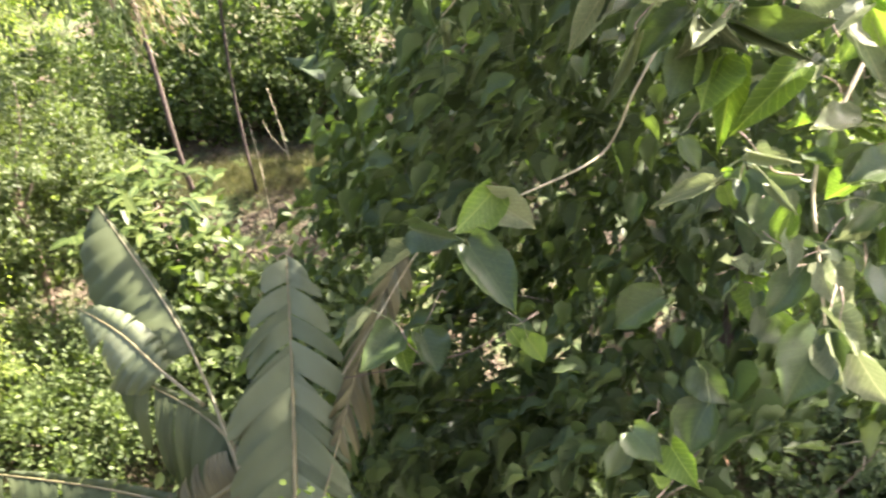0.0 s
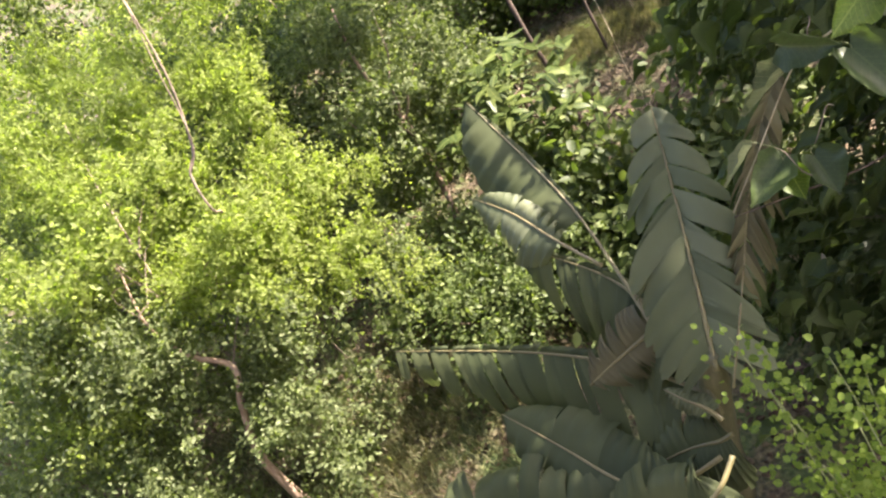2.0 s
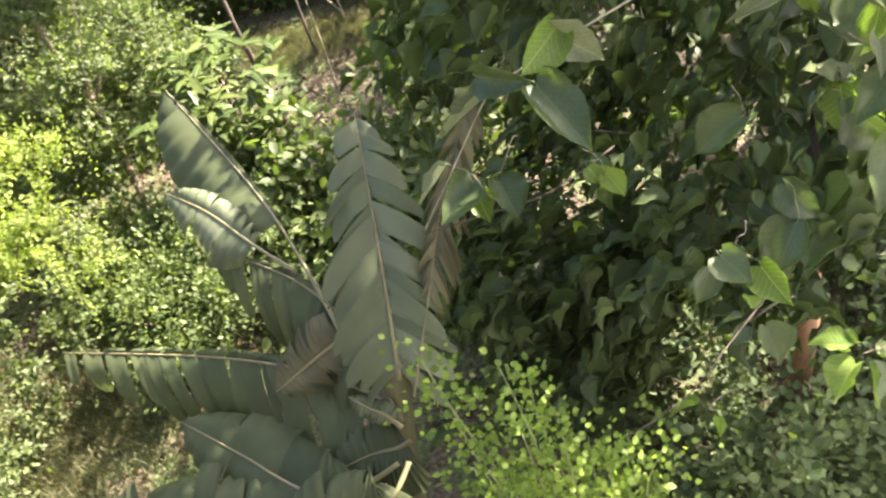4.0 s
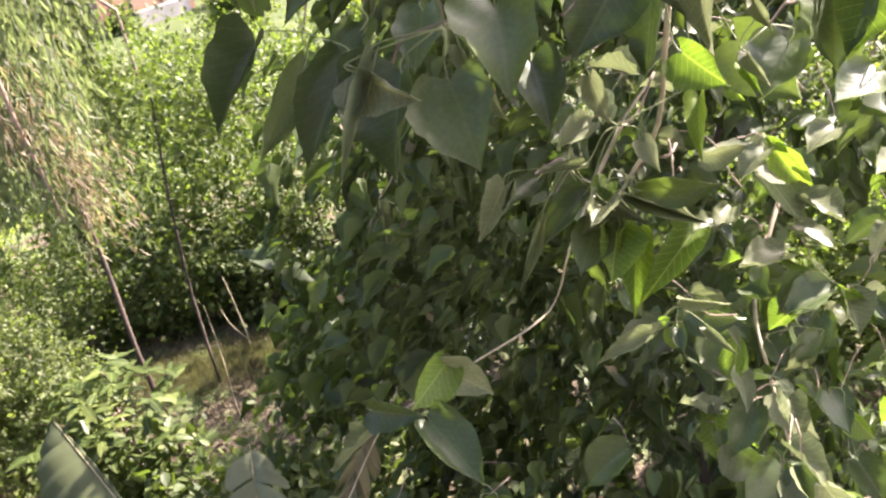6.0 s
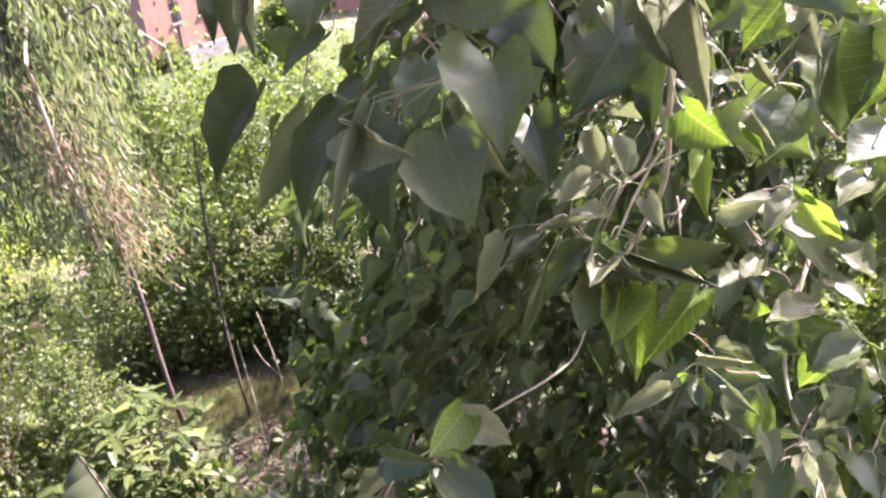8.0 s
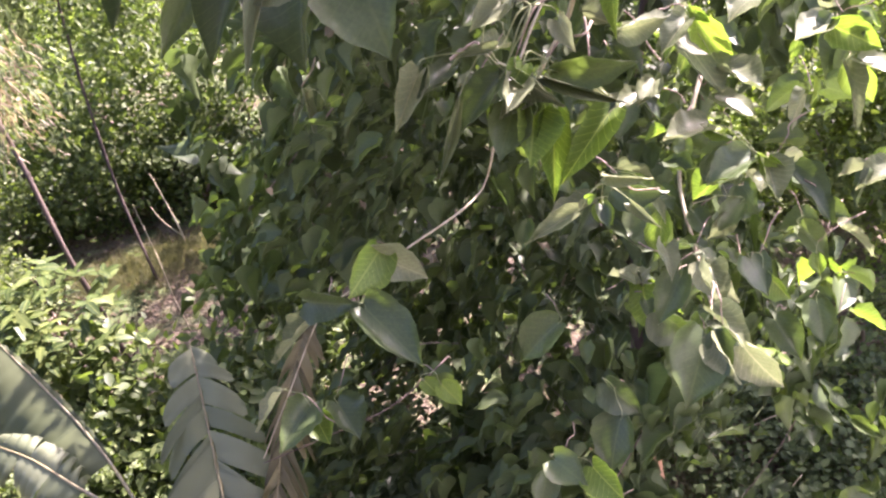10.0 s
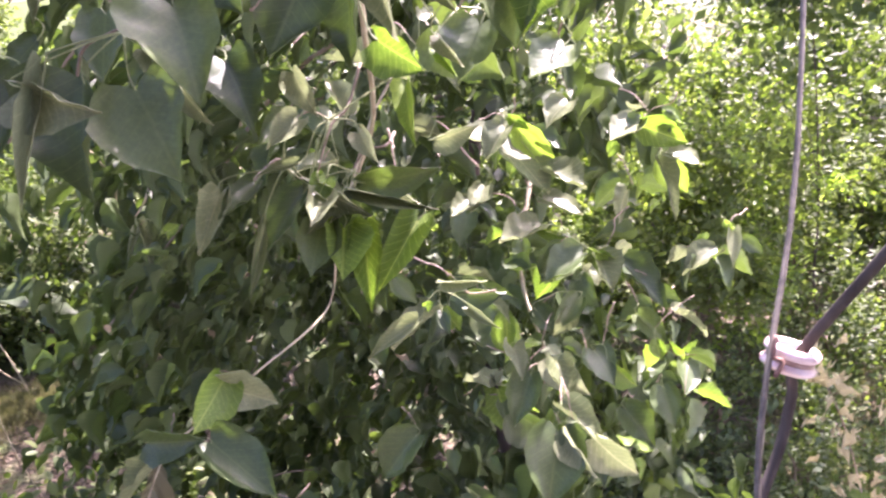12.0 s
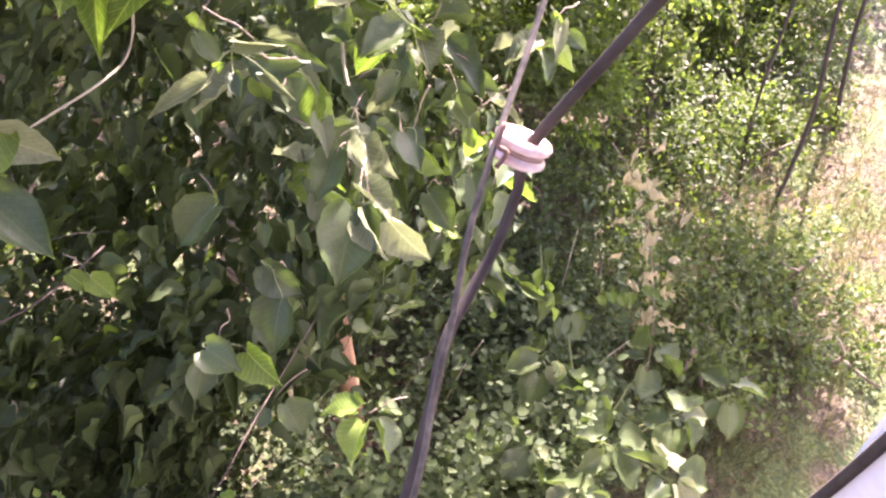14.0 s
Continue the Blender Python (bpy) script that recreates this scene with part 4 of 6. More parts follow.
def grey_tree():
    base = (-3.22, 5.15, 0.0)
    T = thing("young_tree", base, "slender young tree with small grey-green leaves", "tree")
    tube("trunk", [base, (-3.2, 5.25, 0.4), (-3.24, 5.42, 0.8), (-3.3, 5.56, 1.24), (-3.5, 5.75, 1.8), (-3.55, 6.0, 2.3)], [0.035, 0.03, 0.03, 0.025, 0.018, 0.008], M_BARK_TAN, T, 7, "thin pale trunk", 0.06)
    limbs(T, (-3.3, 5.56, 1.24), [(-3.0, 5.7, 1.7), (-3.8, 5.8, 1.7), (-3.4, 6.3, 2.0), (-3.7, 5.4, 1.6), (-3.1, 5.2, 1.5)], 0.016, M_BARK, 7)
    foliage("crown", 31, [(-3.4, 5.8, 1.45, .75, .6, .6), (-3.9, 6.2, 1.6, .7, .6, .6), (-3.0, 6.0, 1.2, .5, .5, .45), (-3.75, 5.3, 1.0, .5, .45, .45)], 800, 34, 0.046, M_GREY, T, 0.07, up=0.5, shell=0.7, tufts=62, puff=0.2)
    T2 = thing("shrub", (-2.6, 3.9, 0), "low dark green shrub beside the banana plant", "shrub")
    limbs(T2, (-2.6, 3.9, 0.0), [(-2.3, 3.8, 0.6), (-2.9, 4.0, 0.7), (-2.5, 4.3, 0.6), (-2.7, 3.5, 0.5)], 0.014, M_BARK, 9, "stem")
    foliage("crown", 32, [(-2.55, 3.85, 0.5, .55, .5, .4), (-2.2, 4.4, 0.45, .5, .4, .35), (-2.9, 4.3, 0.5, .45, .4, .35)], 190, 60, 0.046, M_DARK, T2, 0.11, width=1.1)
    T3 = thing("shrub", (-1.75, 5.0, 0), "dark leafy shrub under the sapling", "shrub")
    limbs(T3, (-1.75, 5.0, 0.0), [(-1.5, 4.9, 0.6), (-2.0, 5.1, 0.7), (-1.7, 5.3, 0.6)], 0.012, M_BARK, 10, "stem")
    foliage("crown", 33, [(-1.75, 4.95, 0.5, .5, .45, .45), (-1.35, 4.6, 0.35, .4, .4, .3), (-2.15, 5.3, 0.5, .4, .4, .35), (-0.8, 4.3, 0.4, .45, .5, .4), (-0.95, 5.2, 0.4, .4, .45, .35), (-0.5, 4.9, 0.4, .4, .4, .35)], 230, 34, 0.10, M_DARK, T3, 0.14, shape=shape_round(), up=0.5, width=0.75)


def sapling():
    base = (-2.2, 5.55, 0.0)
    T = thing("mango_sapling", base, "young sapling with long glossy yellow-green leaves", "sapling")
    g = rng(41)
    tube("trunk", [base, (-2.22, 5.6, 0.5), (-2.3, 5.7, 1.0), (-2.35, 5.8, 1.5)], [0.03, 0.026, 0.02, 0.008], M_BARK_RED, T, 7)
    P, W, O, L = [], [], [], []
    for s in range(52):
        e = np.array((-2.22, 5.4, 1.3)) + unit(g.normal(size=3)) * g.uniform(0.3, 1.0) * (0.72, 0.5, 0.6)
        if s < 12:
            tube("twig", [(-2.28, 5.68, 0.8 + 0.4 * g.random()), (e + (-2.28, 5.68, 1.0)) / 2, e], [0.01, 0.007, 0.004], M_BARK, T, 5, seed=s)
        a0 = g.uniform(0, 6.28)
        for i in range(9):
            a = a0 + i * 2.4
            P.append(e + (0, 0, -0.015 * i) + g.normal(size=3) * 0.015)
            W.append((math.cos(a), math.sin(a), g.uniform(-0.35, 0.55)))
            O.append((0.2 * g.normal(), 0.2 * g.normal(), 1))
            L.append(g.uniform(0.11, 0.20))
    me = scatter_leaves("leaves", shape_long(), np.array(P), np.array(W), np.array(O), np.array(L), 1.7)
    hold(obj("leaves", me, M_MANGO, None, "long glossy leaves in whorls", "stuff"), T)


def bare_trunks():
    T = thing("thin_tree", (-1.88, 7.3, 0.1), "thin dark tree with a bare lower trunk", "tree")
    tube("trunk", [(-1.88, 7.3, 0.05), (-1.95, 7.45, 0.5), (-2.05, 7.75, 1.1), (-2.1, 8.1, 2.0), (-2.1, 8.5, 3.0)], [0.020, 0.018, 0.016, 0.015, 0.010], M_BARK_RED, T, 7, wobble=0.12)
    foliage("crown", 51, [(-2.0, 8.6, 2.9, .8, .6, .7), (-1.4, 9.0, 2.6, .7, .6, .6)], 120, 40, 0.07, M_DARK, T, 0.16)
    T = thing("pale_stake", (-1.62, 7.85, 0.2), "forked pale dry twig standing in the bank", "twig")
    tube("stake", [(-1.62, 7.85, 0.2), (-1.66, 7.9, 0.5), (-1.74, 8.0, 0.85), (-1.78, 8.05, 1.0)], [0.010, 0.009, 0.007, 0.005], M_TWIG, T, 6)
    tube("fork", [(-1.64, 7.87, 0.32), (-1.78, 7.9, 0.5), (-1.86, 7.95, 0.68)], [0.007, 0.006, 0.004], M_TWIG, T, 6)
    T = thing("thin_vine", (-1.5, 6.4, 0.1), "thin pale climbing stem on the bank", "vine")
    tube("stem", [(-1.5, 6.35, 0.02), (-1.62, 6.6, 0.4), (-1.72, 6.95, 0.7), (-1.85, 7.3, 1.1)], [0.005, 0.005, 0.004, 0.003], M_TWIG, T, 5)


def background_shrubs():
    spots = [("dark green shrub in the shade behind the trunks", M_DARK, 61, [(-0.9, 9.6, 0.9, 1.1, .8, 1.0), (-2.1, 9.8, 1.0, 1.0, .8, 1.1), (0.3, 9.4, 0.9, 1.0, .8, .9), (-2.2, 9.0, 0.6, .8, .5, .6), (-2.9, 8.9, 0.6, .7, .6, .6), (-3.6, 9.9, 0.9, .8, .6, .8), (-1.5, 8.9, 0.55, .6, .4, .5)], 560, 44, 0.085),
             ("dense dark thicket under the broad-leaved tree", M_DARK, 62, [(1.3, 8.4, 0.9, 1.1, .9, .9), (2.4, 8.0, 1.0, 1.0, .9, 1.0), (0.2, 10.9, 1.6, 1.2, .9, 1.2), (0.5, 8.5, 2.6, 1.0, .8, .9), (1.6, 8.9, 2.8, 1.1, .8, 1.0)], 470, 44, 0.085),
             ("dark thicket with sparse light", M_DARK, 63, [(-3.4, 10.8, 1.0, 1.2, 1.0, 1.0), (-1.5, 11.8, 1.6, 1.3, 1.0, 1.3), (1.6, 12.0, 1.6, 1.5, 1.0, 1.4)], 330, 42, 0.10),
             ("light green thicket behind the weeping tree", M_FAR, 64, [(-4.6, 14.5, 0.6, 2.0, 1.6, .9), (-2.4, 15.6, 0.6, 1.9, 1.6, .85), (-3.6, 18.6, 0.5, 2.2, 1.8, .75)], 560, 52, 0.11),
             ("light green thicket in open sun", M_FAR, 65, [(-6.8, 17.5, 0.7, 2.0, 1.8, .8), (-0.4, 16.6, 1.0, 1.8, 1.6, 1.2), (1.5, 19.0, 1.0, 2.0, 1.8, 1.2)], 420, 50, 0.12),
             ("tall bright shrub at the garden's edge", M_BRIGHT, 66, [(-6.4, 7.4, 1.6, 1.2, 1.0, 1.1), (-5.2, 8.4, 1.4, 1.1, .9, 1.0), (-7.2, 6.0, 1.8, 1.1, 1.0, 1.1)], 560, 66, 0.052),
             ("green shrub behind the young tree", M_DARK, 67, [(-4.6, 6.9, 1.2, .9, .8, .8), (-3.9, 7.9, 1.0, .9, .8, .8), (-5.4, 6.4, 1.5, .8, .8, .8)], 460, 66, 0.048),
             ("distant leafy shrub in hazy light", M_FAR, 68, [(-8.6, 9.6, 1.8, 1.8, 1.4, 1.4), (-6.6, 11.0, 1.5, 1.6, 1.3, 1.2), (-10.5, 8.0, 2.0, 1.8, 1.5, 1.5)], 480, 48, 0.085),
             ("small-leaved bush by the bare patch", M_GREY, 69, [(-6.2, 2.9, 1.4, .9, .8, .9), (-6.9, 4.2, 2.0, 1.0, .8, .9), (-7.6, 3.2, 1.5, .8, .8, .8)], 420, 60, 0.046),
             ("low shrub at the foot of the bright bush", M_GREY, 70, [(-3.4, 4.7, 0.5, .5, .5, .45), (-2.9, 4.9, 0.4, .4, .4, .35)], 100, 50, 0.05)]
    for k, (label, mat, seed, blobs, clumps, each, size) in enumerate(spots):
        b = blobs[0]
        T = thing("shrub", (b[0], b[1], 0), label, "shrub")
        for j, q in enumerate(blobs):
            limbs(T, (q[0], q[1], 0.0), [(q[0] + 0.4 * q[3], q[1] - 0.3, q[2]), (q[0] - 0.4 * q[3], q[1], q[2] + 0.3), (q[0], q[1] - 0.4 * q[4], q[2])], 0.03, M_BARK, seed * 3 + j, "stem")
        foliage("crown", seed, blobs, clumps * 2, each // 2, size, mat, T, 0.09 * size / 0.07 + 0.02, tufts=clumps // 2, puff=0.24 * sum(q[3] for q in blobs) / len(blobs))
    # clipped upright bush on the lawn
    T = thing("columnar_bush", (-3.25, 25.4, 0), "round-topped light green bush on the lawn", "bush")
    limbs(T, (-3.25, 25.4, 0), [(-3.25, 25.3, 1.2), (-3.5, 25.4, 1.0), (-3.0, 25.3, 1.0)], 0.05, M_BARK, 77, "stem")
    foliage("crown", 71, [(-3.25, 25.4, 0.9, .75, .7, 1.0), (-3.25, 25.4, 1.6, .5, .5, .7)], 170, 40, 0.13, M_FAR, T, 0.18)
    for (x, y, s, seed) in ((-7.4, 27.9, 0.4, 72), (-4.2, 30.8, 0.8, 73), (-3.9, 27.2, 0.5, 74)):
        T = thing("garden_shrub", (x, y, 0), "small shrub beside the brick house", "shrub")
        limbs(T, (x, y, 0), [(x, y, s), (x + 0.2, y, s * 0.8)], 0.03, M_BARK, seed, "stem")
        foliage("crown", seed, [(x, y, s * 0.7, s, s, s * 0.8)], 60, 36, 0.13, M_FAR, T, 0.18)
    T = thing("bamboo_pole", (-4.0, 15.5, 0), "long weathered pole leaning over the thicket", "pole")
    tube("pole", [(-4.07, 15.5, 2.64), (-4.37, 15.2, 3.02), (-4.72, 14.7, 3.49), (-5.07, 14.1, 3.99)], 0.028, M_BARK_TAN, T, 8)
    tube("prop", [(-4.07, 15.5, 2.64), (-4.02, 15.5, 1.3), (-4.0, 15.5, 0.0)], 0.026, M_BARK_TAN, T, 8)
    tube("side_twig", [(-4.72, 14.7, 3.49), (-4.66, 14.65, 3.62), (-4.7, 14.6, 3.72)], [0.016, 0.013, 0.008], M_BARK_TAN, T, 6)


weeping_tree()
bright_bush()
grey_tree()
sapling()
bare_trunks()
background_shrubs()


# ---- dry climbing stem before the bright bush ----
def hanging_vine():
    T = thing("dry_vine", (-3.4, 3.3, 0), "dark dry climbing stem hanging before the bush", "vine")
    tube("stem", [(-3.5, 4.05, 4.1), (-3.46, 3.95, 3.81), (-3.37, 3.7, 3.33), (-3.39, 3.48, 2.94), (-3.44, 3.36, 2.83), (-3.4, 3.26, 2.62), (-3.6, 3.5, 2.4), (-4.1, 3.9, 1.9), (-4.2, 4.0, 0.0)], 0.0075, M_BARK, T, 6, wobble=0.15)
    tube("stem", [(-3.55, 4.05, 4.1), (-3.45, 3.93, 3.78), (-3.39, 3.68, 3.35), (-3.37, 3.49, 2.97), (-3.43, 3.37, 2.84)], 0.004, M_BARK, T, 6, wobble=0.15)


hanging_vine()


# ---- banana plant ----
def banana_leaf(parent, mid, wide, material, seed, face=(0, -0.6, 0.8), split=0.8, droop=(0.25, 0.25), slant=-0.25, start=0.16, gap=0.02, sides=(1, 1), rib=0.010, tear=0.3, twist=1.0, ragged=0.82):
    """A blade on its arching midrib, torn into ribbons. droop, sides: for the two halves."""
    g = rng(seed)
    P = np.array(mid, float)
    k = 49
    x = np.linspace(0, 3, k)
    Q = np.stack([np.interp(x, range(4), P[:, i]) for i in range(3)], 1)
    for _ in range(60):
        Q[1:-1] = (Q[:-2] + Q[2:] + 2 * Q[1:-1]) / 4
    T = unit(np.gradient(Q, axis=0))
    N = np.array(face, float)[None]
    N = unit(N - T * np.sum(N * T, -1, keepdims=True))
    S = np.cross(T, N)
    verts, faces, uvs = [], [], []
    i0 = int(start * k)
    for h, sg in ((0, 1), (1, -1)):
        i = i0
        while i < k - 1:
            step = int(g.integers(2, 6)) if g.random() < split else int(g.integers(6, 14))
            j = min(i + step, k - 1)
            dr = droop[h] * g.uniform(0.6, 1.4) + abs(g.normal()) * 0.22 * split
            tw = g.normal() * (0.06 + 0.16 * split) * twist
            short = g.uniform(ragged, 1.06)
            cols = 7
            b = len(verts)
            for a in range(i, j + 1):
                u = (a - i0) / (k - 1 - i0)
                w = wide * sides[h] * (math.sin(math.pi * (0.10 + 0.90 * u) ** 0.85) ** 0.55 if u < 1 else 0.03)
                e = (a - (i + j) / 2) / max(1, (j - i) / 2)
                for c in range(cols):
                    v = c / (cols - 1)
                    f = max(0.0, (v - tear) / (1 - tear))
                    d2 = droop[h] + (dr - droop[h]) * f
                    wv = w * v * (1 + (short - 1) * f)
                    p = Q[a] + sg * S[a] * wv * math.cos(d2 * v) + N[a] * w * (0.10 * math.sin(3 * v) - d2 * v * v * 0.8 + tw * e * f)
                    p = p + (0, 0, -d2 * 0.35 * w * v * v)
                    p = p + T[a] * (-slant * w * v * v - e * gap * f)
                    p = p + N[a] * 0.020 * math.sin(a * 2.1 + 0.8 * v) * v
                    verts.append(p)
                    uvs.append((a / k, 0.5 + 0.5 * sg * v))
            for a in range(j - i):
                for c in range(cols - 1):
                    q = b + a * cols + c
                    faces.append((q, q + 1, q + cols + 1, q + cols) if sg > 0 else (q, q + cols, q + cols + 1, q + 1))
            i = j
    o = hold(obj("leaf_blade", mesh_np("leaf_blade", verts, faces, uvs, True), material), parent)
    sel = [0, 8, 16, 24, 32, 40, 48]
    r = tube("midrib", [Q[s] + N[s] * 0.004 for s in sel], [rib * 1.4, rib * 1.2, rib, rib * .8, rib * .6, rib * .45, rib * .2], M_RIB, None, 6)
    r.parent = o
    return o


def banana_ribbons(parent, mid, wide, material, seed, face, slant=35, sag=0.25, start=0.1, step=0.07, sides=(1, 1), shingle=0.3, rib=0.010, whole=0.35):
    """A blade torn along its veins: ribbons on both sides of the midrib, lapping like shingles, joined near the rib."""
    g = rng(seed)
    P = np.array(mid, float)
    k = 61
    x = np.linspace(0, 3, k)
    Q = np.stack([np.interp(x, range(4), P[:, i]) for i in range(3)], 1)
    for _ in range(80):
        Q[1:-1] = (Q[:-2] + Q[2:] + 2 * Q[1:-1]) / 4
    T = unit(np.gradient(Q, axis=0))
    N = np.array(face, float)[None]
    N = unit(N - T * np.sum(N * T, -1, keepdims=True))
    S = np.cross(T, N)
    length = np.sum(np.linalg.norm(np.diff(Q, axis=0), axis=1))
    n = max(4, int(length * (1 - start) / step))
    verts, faces, uvs = [], [], []
    rows, cols = 9, 5
    for h, sg in ((0, 1), (1, -1)):
        cut = np.sort(np.clip(np.linspace(start, 1, n + 1) + g.normal(size=n + 1) * 0.22 / n, start, 1))
        for q in range(n):
            c = (cut[q] + cut[q + 1]) / 2
            hw = max(0.012, (cut[q + 1] - cut[q]) * length * 0.54)
            u = (c - start) / (1 - start)
            i = min(k - 1, int(c * (k - 1)))
            t, nn, sd = T[i], N[i], S[i] * sg
            ln = wide * sides[h] * (math.sin(math.pi * (0.14 + 0.82 * u)) ** 0.6) * g.uniform(0.78, 1.06)
            a = radians(slant * (1 - 1.5 * max(0.0, u - 0.75)) + g.normal() * 5)
            way = sd * math.cos(a) - t * math.sin(a)
            lean = g.normal() * 0.10
            fall = sag * g.uniform(0.7, 1.4)
            tilt = shingle * g.uniform(0.4, 1.5)
            b = len(verts)
            for r in range(rows):
                v = r / (rows - 1)
                free = max(0.0, (v - whole) / (1 - whole))
                width = hw * (1 - 0.30 * free ** 2) * (0.55 if r == rows - 1 else 1.0)
                mid_p = Q[i] + way * ln * v + nn * ln * (0.16 * math.sin(2.6 * v) + lean * free) + np.array((0, 0, -1)) * ln * fall * v * v
                for e in range(cols):
                    w = e / (cols - 1) * 2 - 1
                    p = mid_p + t * width * w + nn * (tilt * width * w * (0.25 + 0.75 * free) + 0.006 * (1 - abs(w)) * (1 if e % 2 else -1))
                    verts.append(p)
                    uvs.append((c + 0.5 * w / n, 0.5 + 0.5 * sg * v))
            for r in range(rows - 1):
                for e in range(cols - 1):
                    f = b + r * cols + e
                    faces.append((f, f + 1, f + cols + 1, f + cols) if sg > 0 else (f, f + cols, f + cols + 1, f + 1))
    o = hold(obj("leaf_blade", mesh_np("leaf_blade", verts, faces, uvs, True), material), parent)
    sel = [0, 10, 20, 30, 40, 50, 60]
    r = tube("midrib", [Q[j] + N[j] * 0.004 for j in sel], [rib * 1.4, rib * 1.2, rib, rib * .8, rib * .6, rib * .45, rib * .2], M_RIB, None, 6)
    r.parent = o
    return o


def banana_plant():
    base = (-0.98, 2.33, 0.0)
    T = thing("banana_plant", base, "banana plant with broad torn grey-green leaves, half shaded", "banana plant")
    tube("pseudostem", [base, (-0.9, 2.28, 0.6), (-0.82, 2.22, 1.2), (-0.72, 2.18, 1.75), (-0.68, 2.2, 1.95)], [0.12, 0.105, 0.09, 0.07, 0.04], M_STEM, T, 12, "fibrous green-brown stem", 0.05)
    banana_leaf(T, [(-0.92, 2.36, 1.95), (-1.21, 2.95, 2.17), (-1.49, 3.35, 2.27), (-1.83, 3.75, 2.49)], 0.34, M_BANANA, 1, (0.25, -0.8, 0.62), 0.05, (0.1, 0.12), -0.1, 0.36, 0.0, (0.08, 1.0), 0.008)
    banana_leaf(T, [(-1.13, 2.68, 2.09), (-1.36, 2.83, 2.19), (-1.56, 3.02, 2.25), (-1.80, 3.15, 2.30)], 0.22, M_BANANA_PALE, 2, (0.0, -0.7, 0.75), 0.35, (0.2, 0.25), -0.1, 0.3, 0.02, (0.5, 1.0), 0.008)
    banana_ribbons(T, [(-0.70, 2.03, 1.72), (-0.88, 2.43, 1.93), (-1.13, 2.69, 2.03), (-1.57, 2.89, 2.12)], 0.42, M_BANANA, 3, (0.0, -0.80, 0.58), 30, 0.35, 0.25, 0.055, (0.15, 1.0), 0.35)
    banana_ribbons(T, [(-0.67, 2.13, 1.90), (-0.68, 2.40, 2.12), (-0.70, 2.73, 2.36), (-0.74, 3.14, 2.61)], 0.36, M_BANANA_PALE, 4, (0, -0.75, 0.66), 34, 0.22, 0.06, 0.085, (1.0, 1.0), 0.32)
    banana_ribbons(T, [(-0.72, 2.12, 1.72), (-1.09, 2.35, 1.74), (-1.65, 2.51, 1.76), (-2.43, 2.60, 1.82)], 0.42, M_BANANA, 5, (0.1, -0.74, 0.68), 28, 0.25, 0.04, 0.075, (0.16, 1.0), 0.28, whole=0.55)
    banana_leaf(T, [(-0.73, 1.87, 1.64), (-1.05, 1.71, 1.58), (-1.43, 2.00, 1.57), (-1.83, 2.25, 1.60)], 0.26, M_BANANA, 6, (0, -0.5, 0.87), 0.2, (0.25, 0.25), -0.1, 0.2, 0.01)
    banana_leaf(T, [(-0.80, 1.81, 1.56), (-1.37, 1.69, 1.50), (-1.80, 1.81, 1.51), (-2.29, 1.77, 1.45)], 0.26, M_BANANA, 7, (0, -0.5, 0.87), 0.3, (0.25, 0.25), -0.1, 0.2, 0.01)
    banana_leaf(T, [(-0.86, 2.42, 1.95), (-1.01, 2.34, 1.91), (-1.14, 2.27, 1.87), (-1.27, 2.20, 1.82)], 0.20, M_BANANA_DRY, 8, (-0.2, -0.8, 0.5), 0.2, (0.25, 0.25), 0.2, 0.05, 0.02)
    banana_leaf(T, [(-0.69, 1.98, 1.75), (-0.75, 2.03, 1.79), (-0.83, 2.06, 1.81), (-0.92, 2.12, 1.83)], 0.06, M_BANANA_PALE, 9, (0, -0.6, 0.8), 0.3, (0.2, 0.2), 0, 0.2, 0.0)
    banana_leaf(T, [(-0.67, 1.83, 1.71), (-0.76, 1.62, 1.68), (-0.97, 1.68, 1.68), (-1.26, 1.65, 1.61)], 0.22, M_BANANA, 10, (0, -0.6, 0.8), 0.3, (0.3, 0.3), 0, 0.2, 0.01)
    banana_leaf(T, [(-0.67, 1.96, 1.67), (-0.73, 1.94, 1.64), (-0.86, 1.96, 1.60), (-1.09, 1.91, 1.52)], 0.24, M_BANANA, 11, (0, -0.5, 0.87), 0.2, (0.3, 0.3), 0, 0.1, 0.01)
    banana_ribbons(T, [(-0.61, 2.04, 1.89), (-0.47, 2.45, 2.18), (-0.35, 2.69, 2.54), (-0.18, 2.94, 2.74)], 0.16, M_BANANA_DRY, 12, (0, -0.8, 0.5), 50, 0.9, 0.3, 0.05, (1.0, 1.0), 0.9, 0.004, 0.15)


banana_plant()


# ---- the broad-leaved tree beside the terrace ----
HEARTS = []
for k in range(8):
    vv, ff = shape_heart((0.12, 0.3, 0.5, 0.2, 0.4, 0.62, 0.15, 0.35)[k], 0.08 + 0.12 * (k % 4), 0.025 + 0.014 * (k % 3), k)
    HEARTS.append((vv, ff))


def heart_mesh(k, mat):
    v, f = HEARTS[k]
    me = mesh_np("leaf", v, f, np.c_[v[:, 0], v[:, 1] + 0.5], True)
    me.materials.append(mat)
    return me


LEAF_MESH = {(k, m.name): heart_mesh(k, m) for k in range(8) for m in (M_HEART, M_PALE_LIT, M_YOUNG)}


